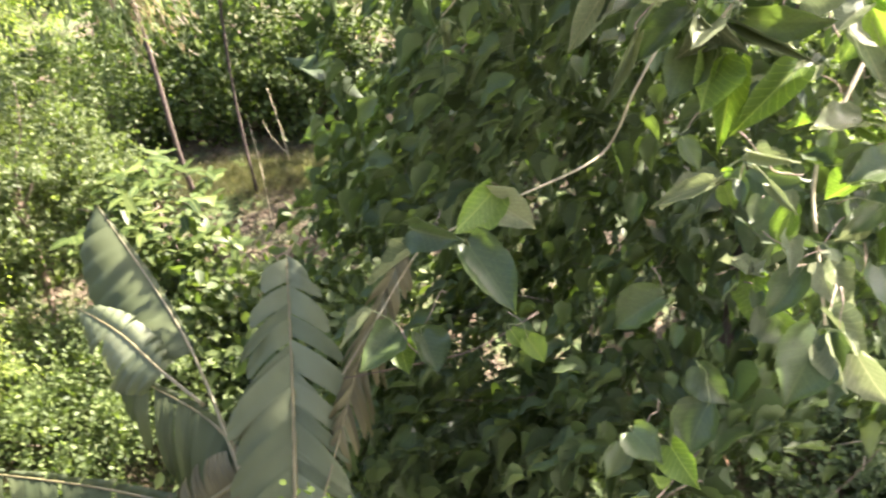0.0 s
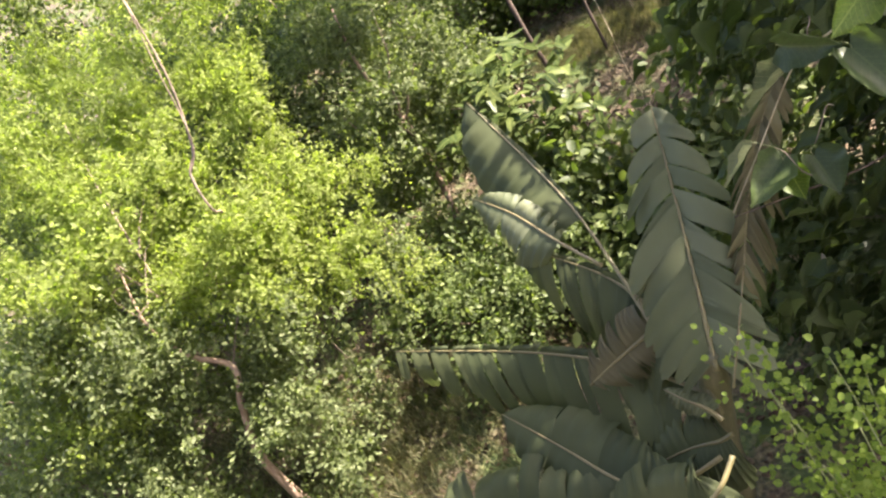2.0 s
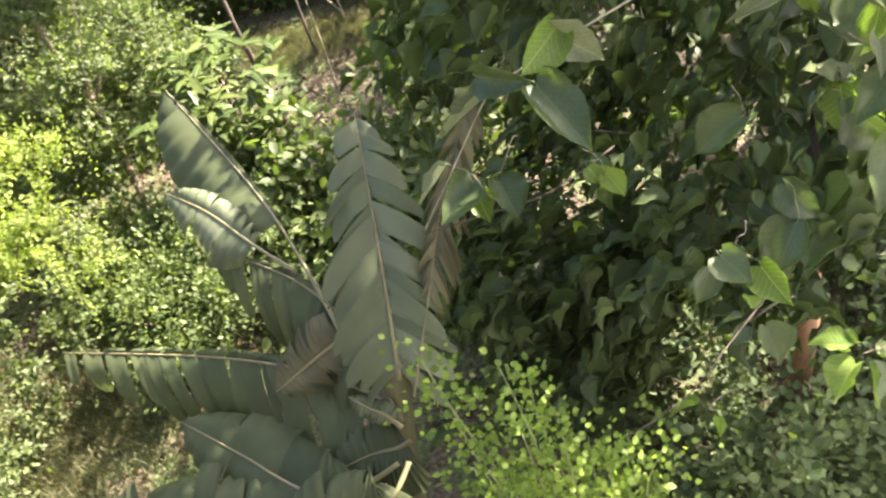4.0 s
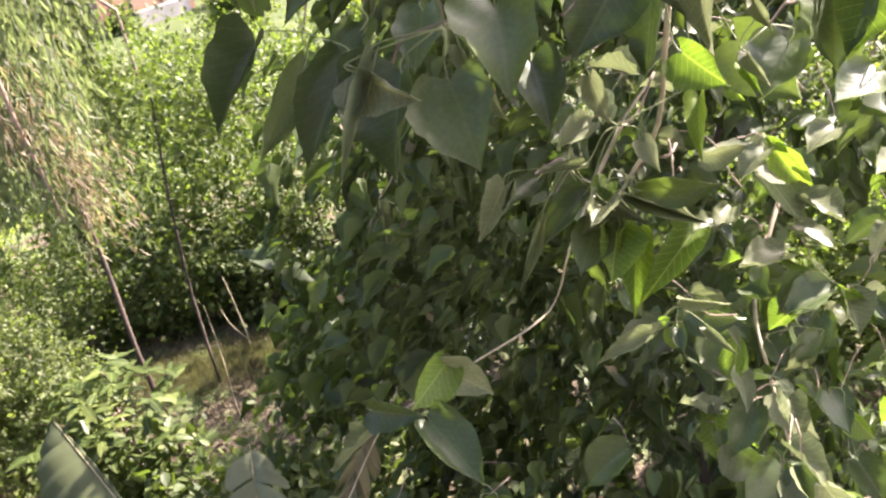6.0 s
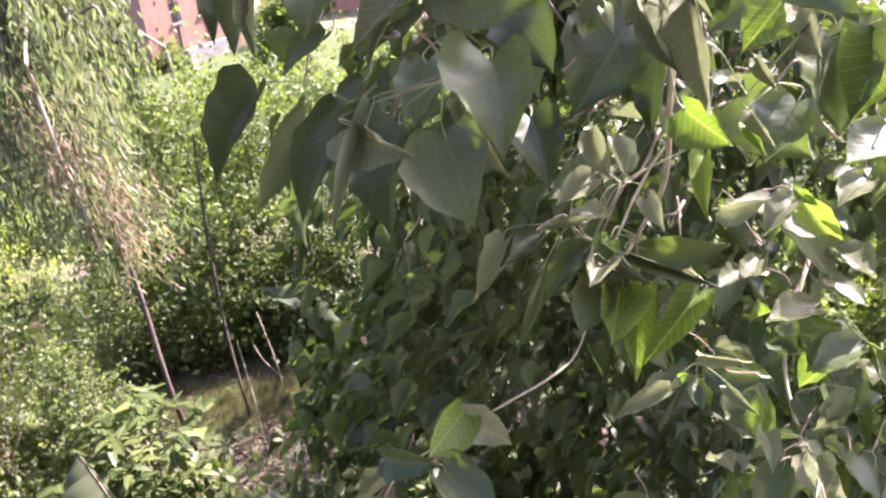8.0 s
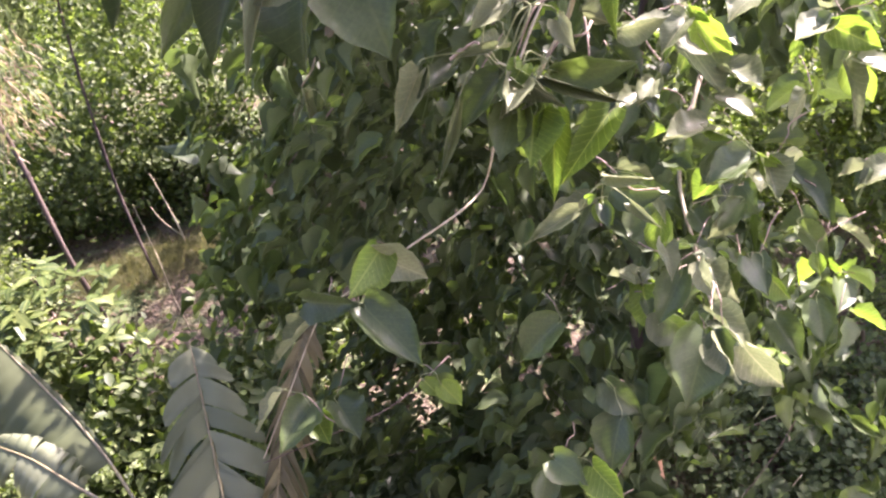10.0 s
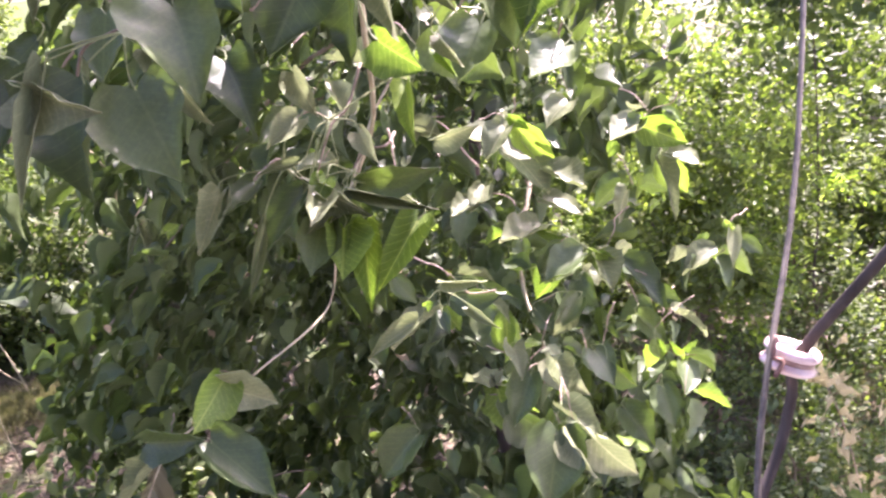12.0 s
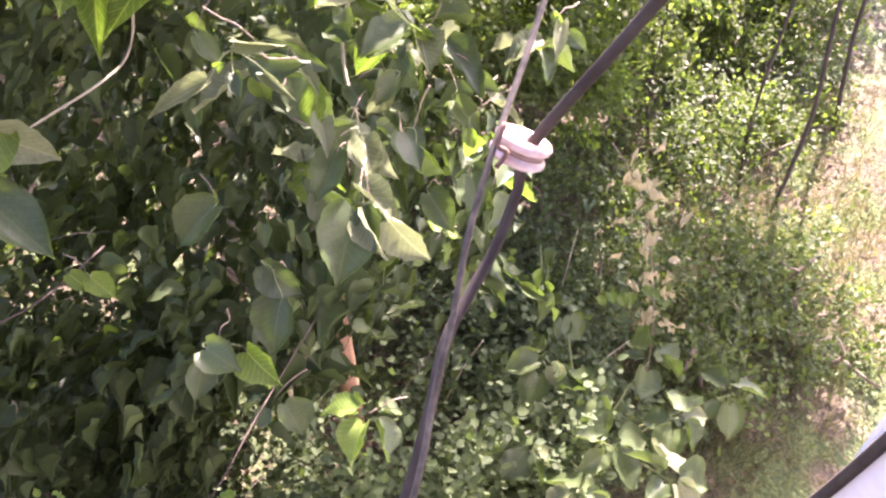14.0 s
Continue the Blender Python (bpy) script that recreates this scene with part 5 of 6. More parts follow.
def place_leaf(parent, base, tip, turn, wide, k, mat):
    """One leaf object from its foot to its tip, turned about its own line."""
    b, t = Vector(base), Vector(tip)
    d = t - b
    n = d.length
    x = d.normalized()
    r = Vector((0, -1, 0.6))
    r = (r - x * r.dot(x)).normalized()
    z = Matrix.Rotation(radians(turn), 3, x) @ r
    y = z.cross(x)
    o = new("leaf", LEAF_MESH[(k, mat.name)])
    m = Matrix((x, y, z)).transposed().to_4x4()
    s = n / 0.95
    o.matrix_world = Matrix.Translation(b) @ m @ Matrix.Diagonal((s, s * wide * 1.05, s, 1))
    loc = o.location - Vector(parent.location)
    o.parent = parent
    o.location = loc
    return o


def broad_tree():
    base = (1.50, 2.98, 0.0)
    T = thing("broadleaf_tree", base, "tree with large heart-shaped drooping leaves, backlit by the sun", "tree")
    tube("trunk", [base, (1.47, 2.86, 0.35), (1.38, 2.72, 1.0), (1.385, 2.86, 1.4), (1.40, 3.05, 1.8)], [0.07, 0.062, 0.056, 0.052, 0.048], M_BARK_ORANGE, T, 9, "orange-brown peeling trunk", 0.05)
    tube("upper_trunk", [(1.40, 3.045, 1.79), (1.55, 3.6, 3.0), (1.8, 3.7, 4.4), (1.8, 3.2, 6.2)], [0.046, 0.035, 0.025, 0.012], M_BARK_RED, T, 9, "grey-brown upper trunk", 0.05)
    # main drooping branch and other limbs
    tube("branch", [(1.75, 3.1, 3.9), (1.45, 3.05, 4.15), (1.0, 2.85, 4.1), (0.67, 2.56, 3.75), (0.60, 2.62, 3.45), (0.49, 2.53, 3.40), (0.24, 2.38, 3.38), (0.02, 2.32, 3.30), (-0.09, 2.30, 3.24), (-0.25, 2.2, 3.02), (-0.38, 2.1, 2.85)],
         [0.008, 0.007, 0.006, 0.0044, 0.004, 0.004, 0.0038, 0.0033, 0.0029, 0.0025, 0.002], M_TWIG, T, 7, "pale sunlit drooping branch", 0.05)
    tube("branch", [(1.8, 3.1, 5.4), (1.2, 2.1, 5.5), (0.7, 1.35, 5.3), (0.49, 1.15, 4.95), (0.47, 1.17, 4.75), (0.48, 1.23, 4.58), (0.47, 1.34, 4.45), (0.45, 1.40, 4.36)], [0.014, 0.010, 0.007, 0.005, 0.0045, 0.004, 0.0035, 0.0025], M_TWIG, T, 7, wobble=0.05)
    tube("branch", [(1.75, 3.1, 3.6), (1.5, 2.75, 3.7), (1.3, 2.5, 3.5), (1.26, 2.43, 3.35), (1.23, 2.22, 3.22), (1.2, 2.0, 3.1)], [0.012, 0.010, 0.008, 0.007, 0.0065, 0.004], M_TWIG, T, 7, wobble=0.05)
    tube("branch", [(1.5, 2.85, 2.0), (1.1, 2.3, 2.3), (0.66, 1.80, 2.42), (0.43, 1.58, 2.39), (0.2, 1.5, 2.3)], [0.004, 0.0035, 0.003, 0.0022, 0.0016], M_BARK_RED, T, 6, wobble=0.05)
    tube("branch", [(0.35, 2.5, 2.75), (0.1, 2.3, 2.76), (-0.12, 2.19, 2.80), (-0.38, 2.08, 2.85)], [0.0035, 0.0035, 0.003, 0.002], M_BARK_RED, T, 6, wobble=0.05)
    tube("branch", [(1.8, 3.1, 5.0), (0.9, 3.3, 4.9), (0.2, 3.2, 4.5), (-0.3, 3.1, 4.1)], [0.015, 0.010, 0.007, 0.004], M_BARK, T, 7, wobble=0.05)
    tube("branch", [(1.8, 3.1, 4.4), (0.9, 3.7, 4.0), (0.3, 3.9, 3.4), (-0.3, 3.8, 2.9)], [0.015, 0.010, 0.007, 0.004], M_BARK, T, 7, wobble=0.05)
    # three unseen high branches, added to carry the shading leaves
    tube("branch", [(1.9, 3.2, 5.0), (2.3, 3.9, 5.5), (2.9, 4.9, 5.75), (3.6, 5.8, 5.9), (4.4, 6.6, 6.0)], [0.02, 0.016, 0.012, 0.008, 0.004], M_BARK, T, 7, wobble=0.05)
    tube("branch", [(1.8, 3.2, 6.1), (2.4, 4.6, 6.1), (2.9, 6.0, 6.0), (3.2, 7.2, 6.0), (3.3, 9.0, 6.0)], [0.014, 0.012, 0.010, 0.007, 0.003], M_BARK, T, 7, wobble=0.05)
    tube("branch", [(1.8, 3.2, 6.0), (1.0, 2.9, 6.0), (0.3, 2.5, 5.9), (-0.3, 1.6, 5.8)], [0.012, 0.010, 0.007, 0.003], M_BARK, T, 7, wobble=0.05)
    g = rng(77)
    count = 0
    for rows in SINGLE_LEAVES:
        loose = []
        for i, r in enumerate(rows):
            place_leaf(T, r[:3], r[3:6], r[6], r[7], (i * 3 + count) % 8, (M_HEART, M_PALE_LIT, M_YOUNG)[r[8]])
            count += 1
            loose.append((Vector(r[:3]), (Vector(r[3:6]) - Vector(r[:3])).normalized()))
        # stalks gather at a bud, and a twig leads from it into the crown
        while loose:
            first = loose[0][0]
            near = [q for q in loose if (q[0] - first).length < 0.20]
            loose = [q for q in loose if (q[0] - first).length >= 0.20]
            bud = sum((q[0] for q in near), Vector()) / len(near) + Vector((0.01, 0.02, 0.035))
            for foot, d in near:
                tube("leaf_stalk", [foot, foot - d * 0.02 + Vector((0, 0, 0.006)), foot * 0.35 + bud * 0.65 + Vector((0, 0, 0.01)), bud], [0.0013, 0.0012, 0.0013, 0.0016], M_PETIOLE, T, 5)
            d = Vector(unit(g.normal(size=3) * 0.8 + (0.35, 0.8, 0.15))) * g.uniform(0.06, 0.16)
            tube("twig", [bud, bud + d * 0.4 + Vector((0, 0, 0.012)), bud + d * 0.8 + Vector(g.normal(size=3)) * 0.012, bud + d * 1.15], [0.0015, 0.002, 0.0024, 0.0026], M_BARK, T, 5, wobble=0.1, seed=count)
    # whorls of leaves at twig ends, as objects near the terrace
    spots = [(0.98, 2.57, 3.29), (1.01, 2.17, 3.14), (1.1, 1.87, 3.16), (1.27, 2.49, 3.54), (1.47, 2.23, 3.5), (1.76, 2.05, 3.52), (1.38, 2.61, 3.87), (0.97, 2.96, 4.1), (1.73, 2.33, 3.95), (1.39, 2.3, 3.43),
             (1.21, 2.77, 3.55), (1.04, 2.96, 3.86), (0.68, 2.87, 3.71), (1.33, 2.09, 3.21), (1.59, 2.04, 3.34), (0.76, 3.18, 3.98), (1.19, 2.1, 3.31), (1.73, 2.43, 3.64), (1.17, 2.97, 3.71), (1.61, 1.93, 3.07),
             (1.0, 1.6, 2.5), (0.55, 1.7, 2.1), (1.55, 2.2, 2.6), (1.85, 2.3, 2.9), (0.75, 1.9, 2.35)]
    for s, c in enumerate(spots):
        a0 = g.uniform(0, 6.28)
        n = int(g.integers(2, 6))
        e = Vector(unit(g.normal(size=3) * 0.6 + (0.4, 0.8, 0.0))) * g.uniform(0.10, 0.2)
        tube("twig", [Vector(c) + e, Vector(c) + e * 0.5 + Vector((0, 0, 0.02)), c], [0.003, 0.0025, 0.0018], M_BARK, T, 5, wobble=0.1, seed=s)
        for i in range(n):
            a = a0 + i * 2.4
            out = Vector((math.cos(a), math.sin(a), 0))
            foot = Vector(c) + out * 0.05
            ln = g.uniform(0.06, 0.14)
            tip = foot + (out * g.uniform(0.5, 1.0) + Vector((-0.15, -0.05, -g.uniform(0.0, 0.9)))).normalized() * ln
            x = (tip - foot).normalized()
            up = SUN_WAY + Vector((0, 0, 0.35)) + out * 0.25
            r = Vector((0, -1, 0.6))
            r = (r - x * r.dot(x)).normalized()
            up = (up - x * up.dot(x)).normalized()
            turn = math.degrees(math.atan2(r.cross(up).dot(x), r.dot(up))) + g.normal() * 30
            q = g.random()
            # sunlight put into colour: the pale tone goes only to high whorls
            place_leaf(T, foot, tip, turn, g.uniform(0.75, 1.0), int(g.integers(8)), M_PALE_LIT if q < 0.17 and c[2] > 3.0 else M_YOUNG if q < 0.34 else M_HEART)
    # the mass of leaves deeper in the crown, hanging with their faces to the sun
    blobs = [(0.05, 3.75, 2.9, .65, .6, .95), (0.75, 3.9, 2.9, .8, .6, 1.1), (0.75, 3.2, 1.5, .8, .6, .65), (1.5, 3.4, 2.3, .8, .7, .9), (1.2, 3.1, 4.3, .7, .5, .6), (0.5, 3.3, 4.6, .9, .5, .5), (0.5, 3.7, 5.4, .9, .7, .6),
             (0.2, 3.2, 3.9, .7, .5, .5), (0.9, 2.6, 1.7, .6, .5, .5), (2.2, 2.9, 1.7, .5, .5, .6), (0.4, 4.7, 1.5, .8, .6, .9), (1.4, 4.8, 1.5, .8, .6, .9), (-0.25, 3.4, 1.5, .45, .5, .7), (0.35, 2.9, 1.2, .6, .5, .6),
             (0.9, 4.3, 4.3, .9, .6, .7), (1.6, 5.0, 5.2, .8, .7, .7), (0.1, 4.6, 3.4, .7, .5, .8), (-0.5, 4.3, 2.3, .45, .5, .8), (-0.3, 5.0, 1.6, .6, .6, .8), (-0.6, 5.6, 1.0, .6, .5, .6), (1.7, 5.5, 2.8, .9, .7, .9), (2.5, 5.9, 3.4, .8, .7, .8), (-0.1, 2.7, 0.9, .5, .5, .5), (0.0, 3.6, 0.7, .6, .6, .5), (-0.15, 3.0, 1.1, .4, .4, .5), (-0.3, 2.8, 1.45, .3, .3, .35), (-0.35, 3.3, 1.0, .35, .35, .4), (0.45, 3.5, 0.7, .5, .4, .4), (0.9, 3.6, 0.7, .5, .4, .4), (0.35, 4.7, 0.8, .5, .5, .5), (0.8, 5.0, 0.7, .5, .5, .5), (0.2, 5.4, 0.5, .5, .4, .4), (1.45, 2.55, 2.1, .4, .3, .5), (1.5, 2.5, 2.9, .4, .3, .4), (1.5, 3.15, 3.5, .5, .35, .5), (1.3, 2.35, 2.0, .3, .2, .25), (1.12, 2.4, 2.3, .25, .2, .22), (1.9, 3.0, 3.7, .5, .35, .5)]
    # unseen high leaves, added across the sun's path to shade what lies below
    high = [(3.8, 5.2, 5.8, 1.2, .7, .45), (2.6, 5.2, 5.9, .6, .5, .3), (3.0, 5.9, 5.9, 1.0, .8, .45), (4.6, 6.6, 6.0, 1.2, 1.0, .5), (3.2, 7.2, 6.0, 1.1, .9, .5), (3.3, 9.1, 6.0, .9, .8, .35), (5.4, 5.6, 5.9, .8, .6, .3), (5.0, 8.0, 6.1, .9, .7, .3), (0.2, 2.6, 5.9, .9, .8, .35), (0.9, 2.2, 6.0, .8, .5, .3), (0.3, 3.6, 6.2, 1.0, .7, .3), (1.2, 3.2, 6.0, 1.0, .8, .4), (-0.3, 1.6, 5.8, .5, .5, .2), (0.75, 1.7, 5.6, .3, .25, .12)]
    c, w = clump_points(g, blobs, 2150, 0.25)
    c2, w2 = clump_points(g, high, 1560, 0.1)
    c, w = np.r_[c, c2], np.r_[w, w2]
    P, W, O, L, F, Q = [], [], [], [], [], []
    for q, o in zip(c, w):
        gap = (q[1] < 2.8 and 0.5 < q[2] < 1.6 and abs(q[0] - 1.22 - 0.1 * (q[2] - 1.2)) < 0.24)
        if q[2] < 0.4 or (q[1] < 1.9 and 3.9 < q[2] < 5.35) or gap:
            continue
        u = min(1.0, max(0.0, (q[0] - 0.3) / 0.9))
        lean = unit(np.array((-0.8 + 0.35 * u, -0.25 - 0.2 * u, -0.44 + 0.18 * u)) + g.normal(size=3) * (0.26 + 0.2 * u))
        side = unit(np.array((-0.45 + 0.5 * u, 0.3, 0.75)) + g.normal(size=3) * 0.16)
        for i in range(int(g.integers(3, 7))):
            foot = q - lean * 0.05 * i + g.normal(size=3) * 0.05
            P.append(foot)
            W.append(lean + g.normal(size=3) * 0.3)
            O.append(side + g.normal(size=3) * (0.2 if g.random() < 0.75 else 0.7))
            L.append(0.05 + 0.13 * g.random() ** 1.5)
            if g.random() < 0.5:
                F.append(foot)
                Q.append(q - lean * (0.05 * i + 0.10) + (0.04, 0.03, 0.05))
    P, W, O, L = (np.array(a) for a in (P, W, O, L))
    for k in range(4):
        s = np.arange(len(P)) % 4 == k
        v, f = shape_heart((0.1, 0.35, 0.7, 1.2)[k], 0.15 + 0.2 * k, 0.05, 20 + k, 8)
        hold(obj("leaf_mass", scatter_leaves("leaf_mass", (v, f), P[s], W[s], O[s], L[s], (0.85, 0.76, 0.62, 0.48)[k]), M_HEART_MASS, None, "heart-shaped leaves deep in the crown, with unseen high ones added for shade", "stuff"), T)
    # their stalks, and a few pale curled leaves among them
    F, Q = np.array(F), np.array(Q)
    bar = (np.array([(0, -.5, 0), (0, .5, 0), (1, .5, 0), (1, -.5, 0), (.5, 0, .5)]), np.array([(0, 1, 4), (1, 2, 4), (2, 3, 4), (3, 0, 4), (0, 3, 1), (1, 3, 2)]))
    ln = np.linalg.norm(Q - F, axis=1)
    me = scatter_leaves("stalk_mass", (bar[0] * (1, 1, 0.02), bar[1]), F, Q - F, g.normal(size=F.shape), ln, 0.004 / ln)
    hold(obj("stalk_mass", me, M_HEART_MASS, None, "thin green leaf stalks", "stuff"), T)
    s = g.choice(len(P), 130, replace=False)
    v, f = shape_heart(1.6, 0.9, 0.1, 29, 7)
    me = scatter_leaves("withered_leaves", (v, f), P[s] + g.normal(size=(130, 3)) * 0.08, g.normal(size=(130, 3)) + (0, 0, -0.7), g.normal(size=(130, 3)), g.uniform(0.03, 0.075, 130), 0.6)
    hold(obj("withered_leaves", me, M_STRAW, None, "pale curled leaves among the green", "stuff"), T)
    # a dry bleached sprig at the crest of the left lobe
    for i in range(9):
        p = np.array((-0.10, 3.55, 3.85)) + g.normal(size=3) * (0.12, 0.1, 0.1)
        d = unit(g.normal(size=3) * 0.5 + (-0.1, -0.1, -1.0)) * g.uniform(0.15, 0.34)
        tube("dry_twig", [p, p + d * 0.5 + g.normal(size=3) * 0.03, p + d], [0.006, 0.005, 0.003], M_TWIG, T, 5, seed=i)
    # bare twigs in the shade below
    for i in range(14):
        p = np.array((g.uniform(-0.2, 2.2), g.uniform(2.3, 4.2), g.uniform(0.9, 3.0)))
        d = unit(g.normal(size=3) + (-0.4, -0.3, -0.4)) * g.uniform(0.3, 0.8)
        tube("twig", [p, p + d * 0.5 + g.normal(size=3) * 0.04, p + d], [0.0022, 0.002, 0.0012], M_BARK_RED, T, 5, wobble=0.1, seed=i)


broad_tree()


# ---- small plants near the house ----
def lime_shrub():
    T = thing("lime_shrub", (-0.05, 1.35, 0), "light green shrub with small rounded leaves", "shrub")
    g = rng(91)
    P, W, O, L = [], [], [], []
    root = np.array((0.0, 1.3, 0.0))
    ends = [(-0.52, 1.95, 2.36), (-0.42, 1.8, 2.2), (-0.2, 1.85, 2.3), (-0.15, 1.65, 2.15), (-0.3, 1.6, 2.0), (0.0, 1.6, 2.2), (-0.05, 1.45, 2.0), (-0.35, 1.5, 1.8), (0.15, 1.5, 2.1), (-0.1, 1.9, 2.1), (0.1, 1.75, 1.9), (-0.25, 1.35, 1.75), (0.05, 1.3, 1.85), (0.25, 1.7, 2.0), (0.35, 1.55, 2.1)]
    for s, e in enumerate(ends):
        e = np.array(e)
        m1 = root + (e - root) * 0.5 + g.normal(size=3) * 0.06 + (0.1, -0.05, 0.15)
        m2 = root + (e - root) * 0.82 + g.normal(size=3) * 0.03 + (0.04, -0.02, 0.08)
        tube("stem", [root, m1, m2, e], [0.010, 0.007, 0.004, 0.002], M_PETIOLE, T, 5, seed=s)
        for i in range(210):
            u = g.uniform(0.45, 1.02)
            p = m1 + (m2 - m1) * (u - 0.45) / 0.3 if u < 0.75 else m2 + (e - m2) * (u - 0.75) / 0.27
            off = g.normal(size=3) * 0.07
            P.append(p + off)
            W.append(off * 8 + g.normal(size=3) * 0.5 + (0, 0, -0.2))
            O.append(g.normal(size=3) * 0.4 + (0, -0.3, 1))
            L.append(g.uniform(0.020, 0.042))
    me = scatter_leaves("leaves", shape_round(), np.array(P), np.array(W), np.array(O), np.array(L), 1.0)
    hold(obj("leaves", me, M_LIME, None, "small rounded lime-green leaves", "stuff"), T)


def ground_cover():
    T = thing("ground_cover", (2.4, 2.8, 0), "dense low creeper with small rounded leaves on the ground", "creeper")
    foliage("leaves", 95, [(2.5, 3.9, 0.25, .9, .9, .35), (3.1, 3.3, 0.3, .8, .7, .4), (2.2, 2.7, 0.35, .7, .6, .45), (1.9, 1.9, 0.7, .6, .5, .7), (2.7, 2.3, 0.4, .6, .5, .5), (1.2, 1.9, 0.7, .5, .4, .7), (0.9, 1.6, 0.45, .45, .35, .45), (0.6, 2.0, 0.4, .4, .4, .4), (0.8, 2.9, 0.3, .5, .4, .35), (0.3, 3.3, 0.3, .5, .5, .3), (0.0, 4.2, 0.3, .5, .5, .3), (0.6, 4.0, 0.3, .5, .5, .3)], 700, 44, 0.052, M_IVY, T, 0.12, shape_round(), up=0.7)
    g = rng(12)
    for i in range(10):
        p = np.array((g.uniform(1.8, 3.2), g.uniform(2.2, 4.2), g.uniform(0.3, 0.6)))
        d = unit(g.normal(size=3) + (0, 0, 0.5)) * 0.6
        tube("stem", [p, p + d * 0.5 + (0, 0, 0.08), p + d], [0.006, 0.005, 0.002], M_TWIG, T, 5, seed=i)


def withered_vine():
    T = thing("withered_climber", (3.45, 2.75, 0), "climber with pale withered leaves curled along its stem", "vine")
    g = rng(14)
    tube("stem", [(3.4, 2.4, 0.0), (3.42, 2.5, 0.7), (3.45, 2.75, 1.25), (3.45, 3.0, 1.6), (3.3, 3.2, 1.9)], [0.007, 0.006, 0.005, 0.004, 0.003], M_BARK, T, 6, wobble=0.08)
    me = [mesh_np("withered_leaf", *(lambda s: (s[0], s[1], np.c_[s[0][:, 0], s[0][:, 1] + .5], True))(shape_heart(0.9 + 0.4 * k, 1.0, 0.26, 30 + k, 8))) for k in range(3)]
    for m in me:
        m.materials.append(M_DRY)
    for i in range(48):
        u = i / 47
        z = 0.75 + 1.05 * u
        c = Vector((3.42 + 0.11 * g.normal(), 2.45 + 0.65 * u + 0.07 * g.normal(), z + 0.05 * g.normal()))
        o = new("withered_leaf", me[i % 3])
        s = g.uniform(0.04, 0.09)
        o.matrix_world = Matrix.Translation(c) @ Euler((g.uniform(-0.7, 0.7), g.uniform(-0.5, 0.5), g.uniform(0, 6.28)), "ZYX").to_matrix().to_4x4() @ Matrix.Diagonal((s, s * g.uniform(0.5, 0.8), s, 1))
        loc = o.location - Vector(T.location)
        o.parent = T
        o.location = loc
    ym = mesh_np("fresh_leaf", *(lambda s: (s[0], s[1], np.c_[s[0][:, 0], s[0][:, 1] + .5], True))(shape_heart(0.3, 0.3, 0.05, 41, 6)))
    ym.materials.append(M_YOUNG)
    for i in range(6):
        o = new("fresh_leaf", ym)
        o.matrix_world = Matrix.Translation((3.05 + 0.07 * i, 2.72 - 0.02 * i, 1.1 + 0.03 * math.sin(2 * i))) @ Euler((0.2, 0.3, g.uniform(-2.2, -0.8))).to_matrix().to_4x4() @ Matrix.Scale(0.08, 4)
        loc = o.location - Vector(T.location)
        o.parent = T
        o.location = loc


def young_broadleaf():
    """A knee-high plant of the same kind as the tree, beyond the wires."""
    T = thing("young_broadleaf", (2.65, 2.1, 0), "low young plant with large heart-shaped leaves in dappled light", "plant")
    g = rng(66)
    for s, p in enumerate(((2.41, 2.36, 1.19), (2.48, 2, 1.28), (2.94, 2.09, 1.23), (2.74, 1.64, 1.39), (2.37, 1.68, 1.31), (2.02, 1.87, 1.22), (3.2, 1.71, 1.24), (2.48, 1.38, 1.37), (2.06, 1.53, 1.32), (2.73, 2.63, 1.16))):
        p = Vector(p)
        tube("stem", [(2.65 + 0.1 * g.normal(), 2.1 + 0.1 * g.normal(), 0), ((p.x + 2.65) / 2, (p.y + 2.1) / 2, p.z * 0.7), p], [0.009, 0.007, 0.003], M_PETIOLE, T, 5, seed=s)
        a0 = g.uniform(0, 6.28)
        for i in range(5):
            a = a0 + i * 2.4
            out = Vector((math.cos(a), math.sin(a), 0))
            foot = p + out * 0.05 + Vector((0, 0, 0.04 * g.normal()))
            tip = foot + (out + Vector((0, 0, -g.uniform(0.1, 1.0)))).normalized() * g.uniform(0.11, 0.21)
            x = (tip - foot).normalized()
            r = Vector((0, -1, 0.6))
            r = (r - x * r.dot(x)).normalized()
            up = Vector((0, 0, 1)) + out * 0.3
            up = (up - x * up.dot(x)).normalized()
            turn = math.degrees(math.atan2(r.cross(up).dot(x), r.dot(up))) + g.normal() * 20
            place_leaf(T, foot, tip, turn, g.uniform(0.8, 1.0), int(g.integers(8)), M_PALE_LIT if g.random() < 0.12 else M_HEART)


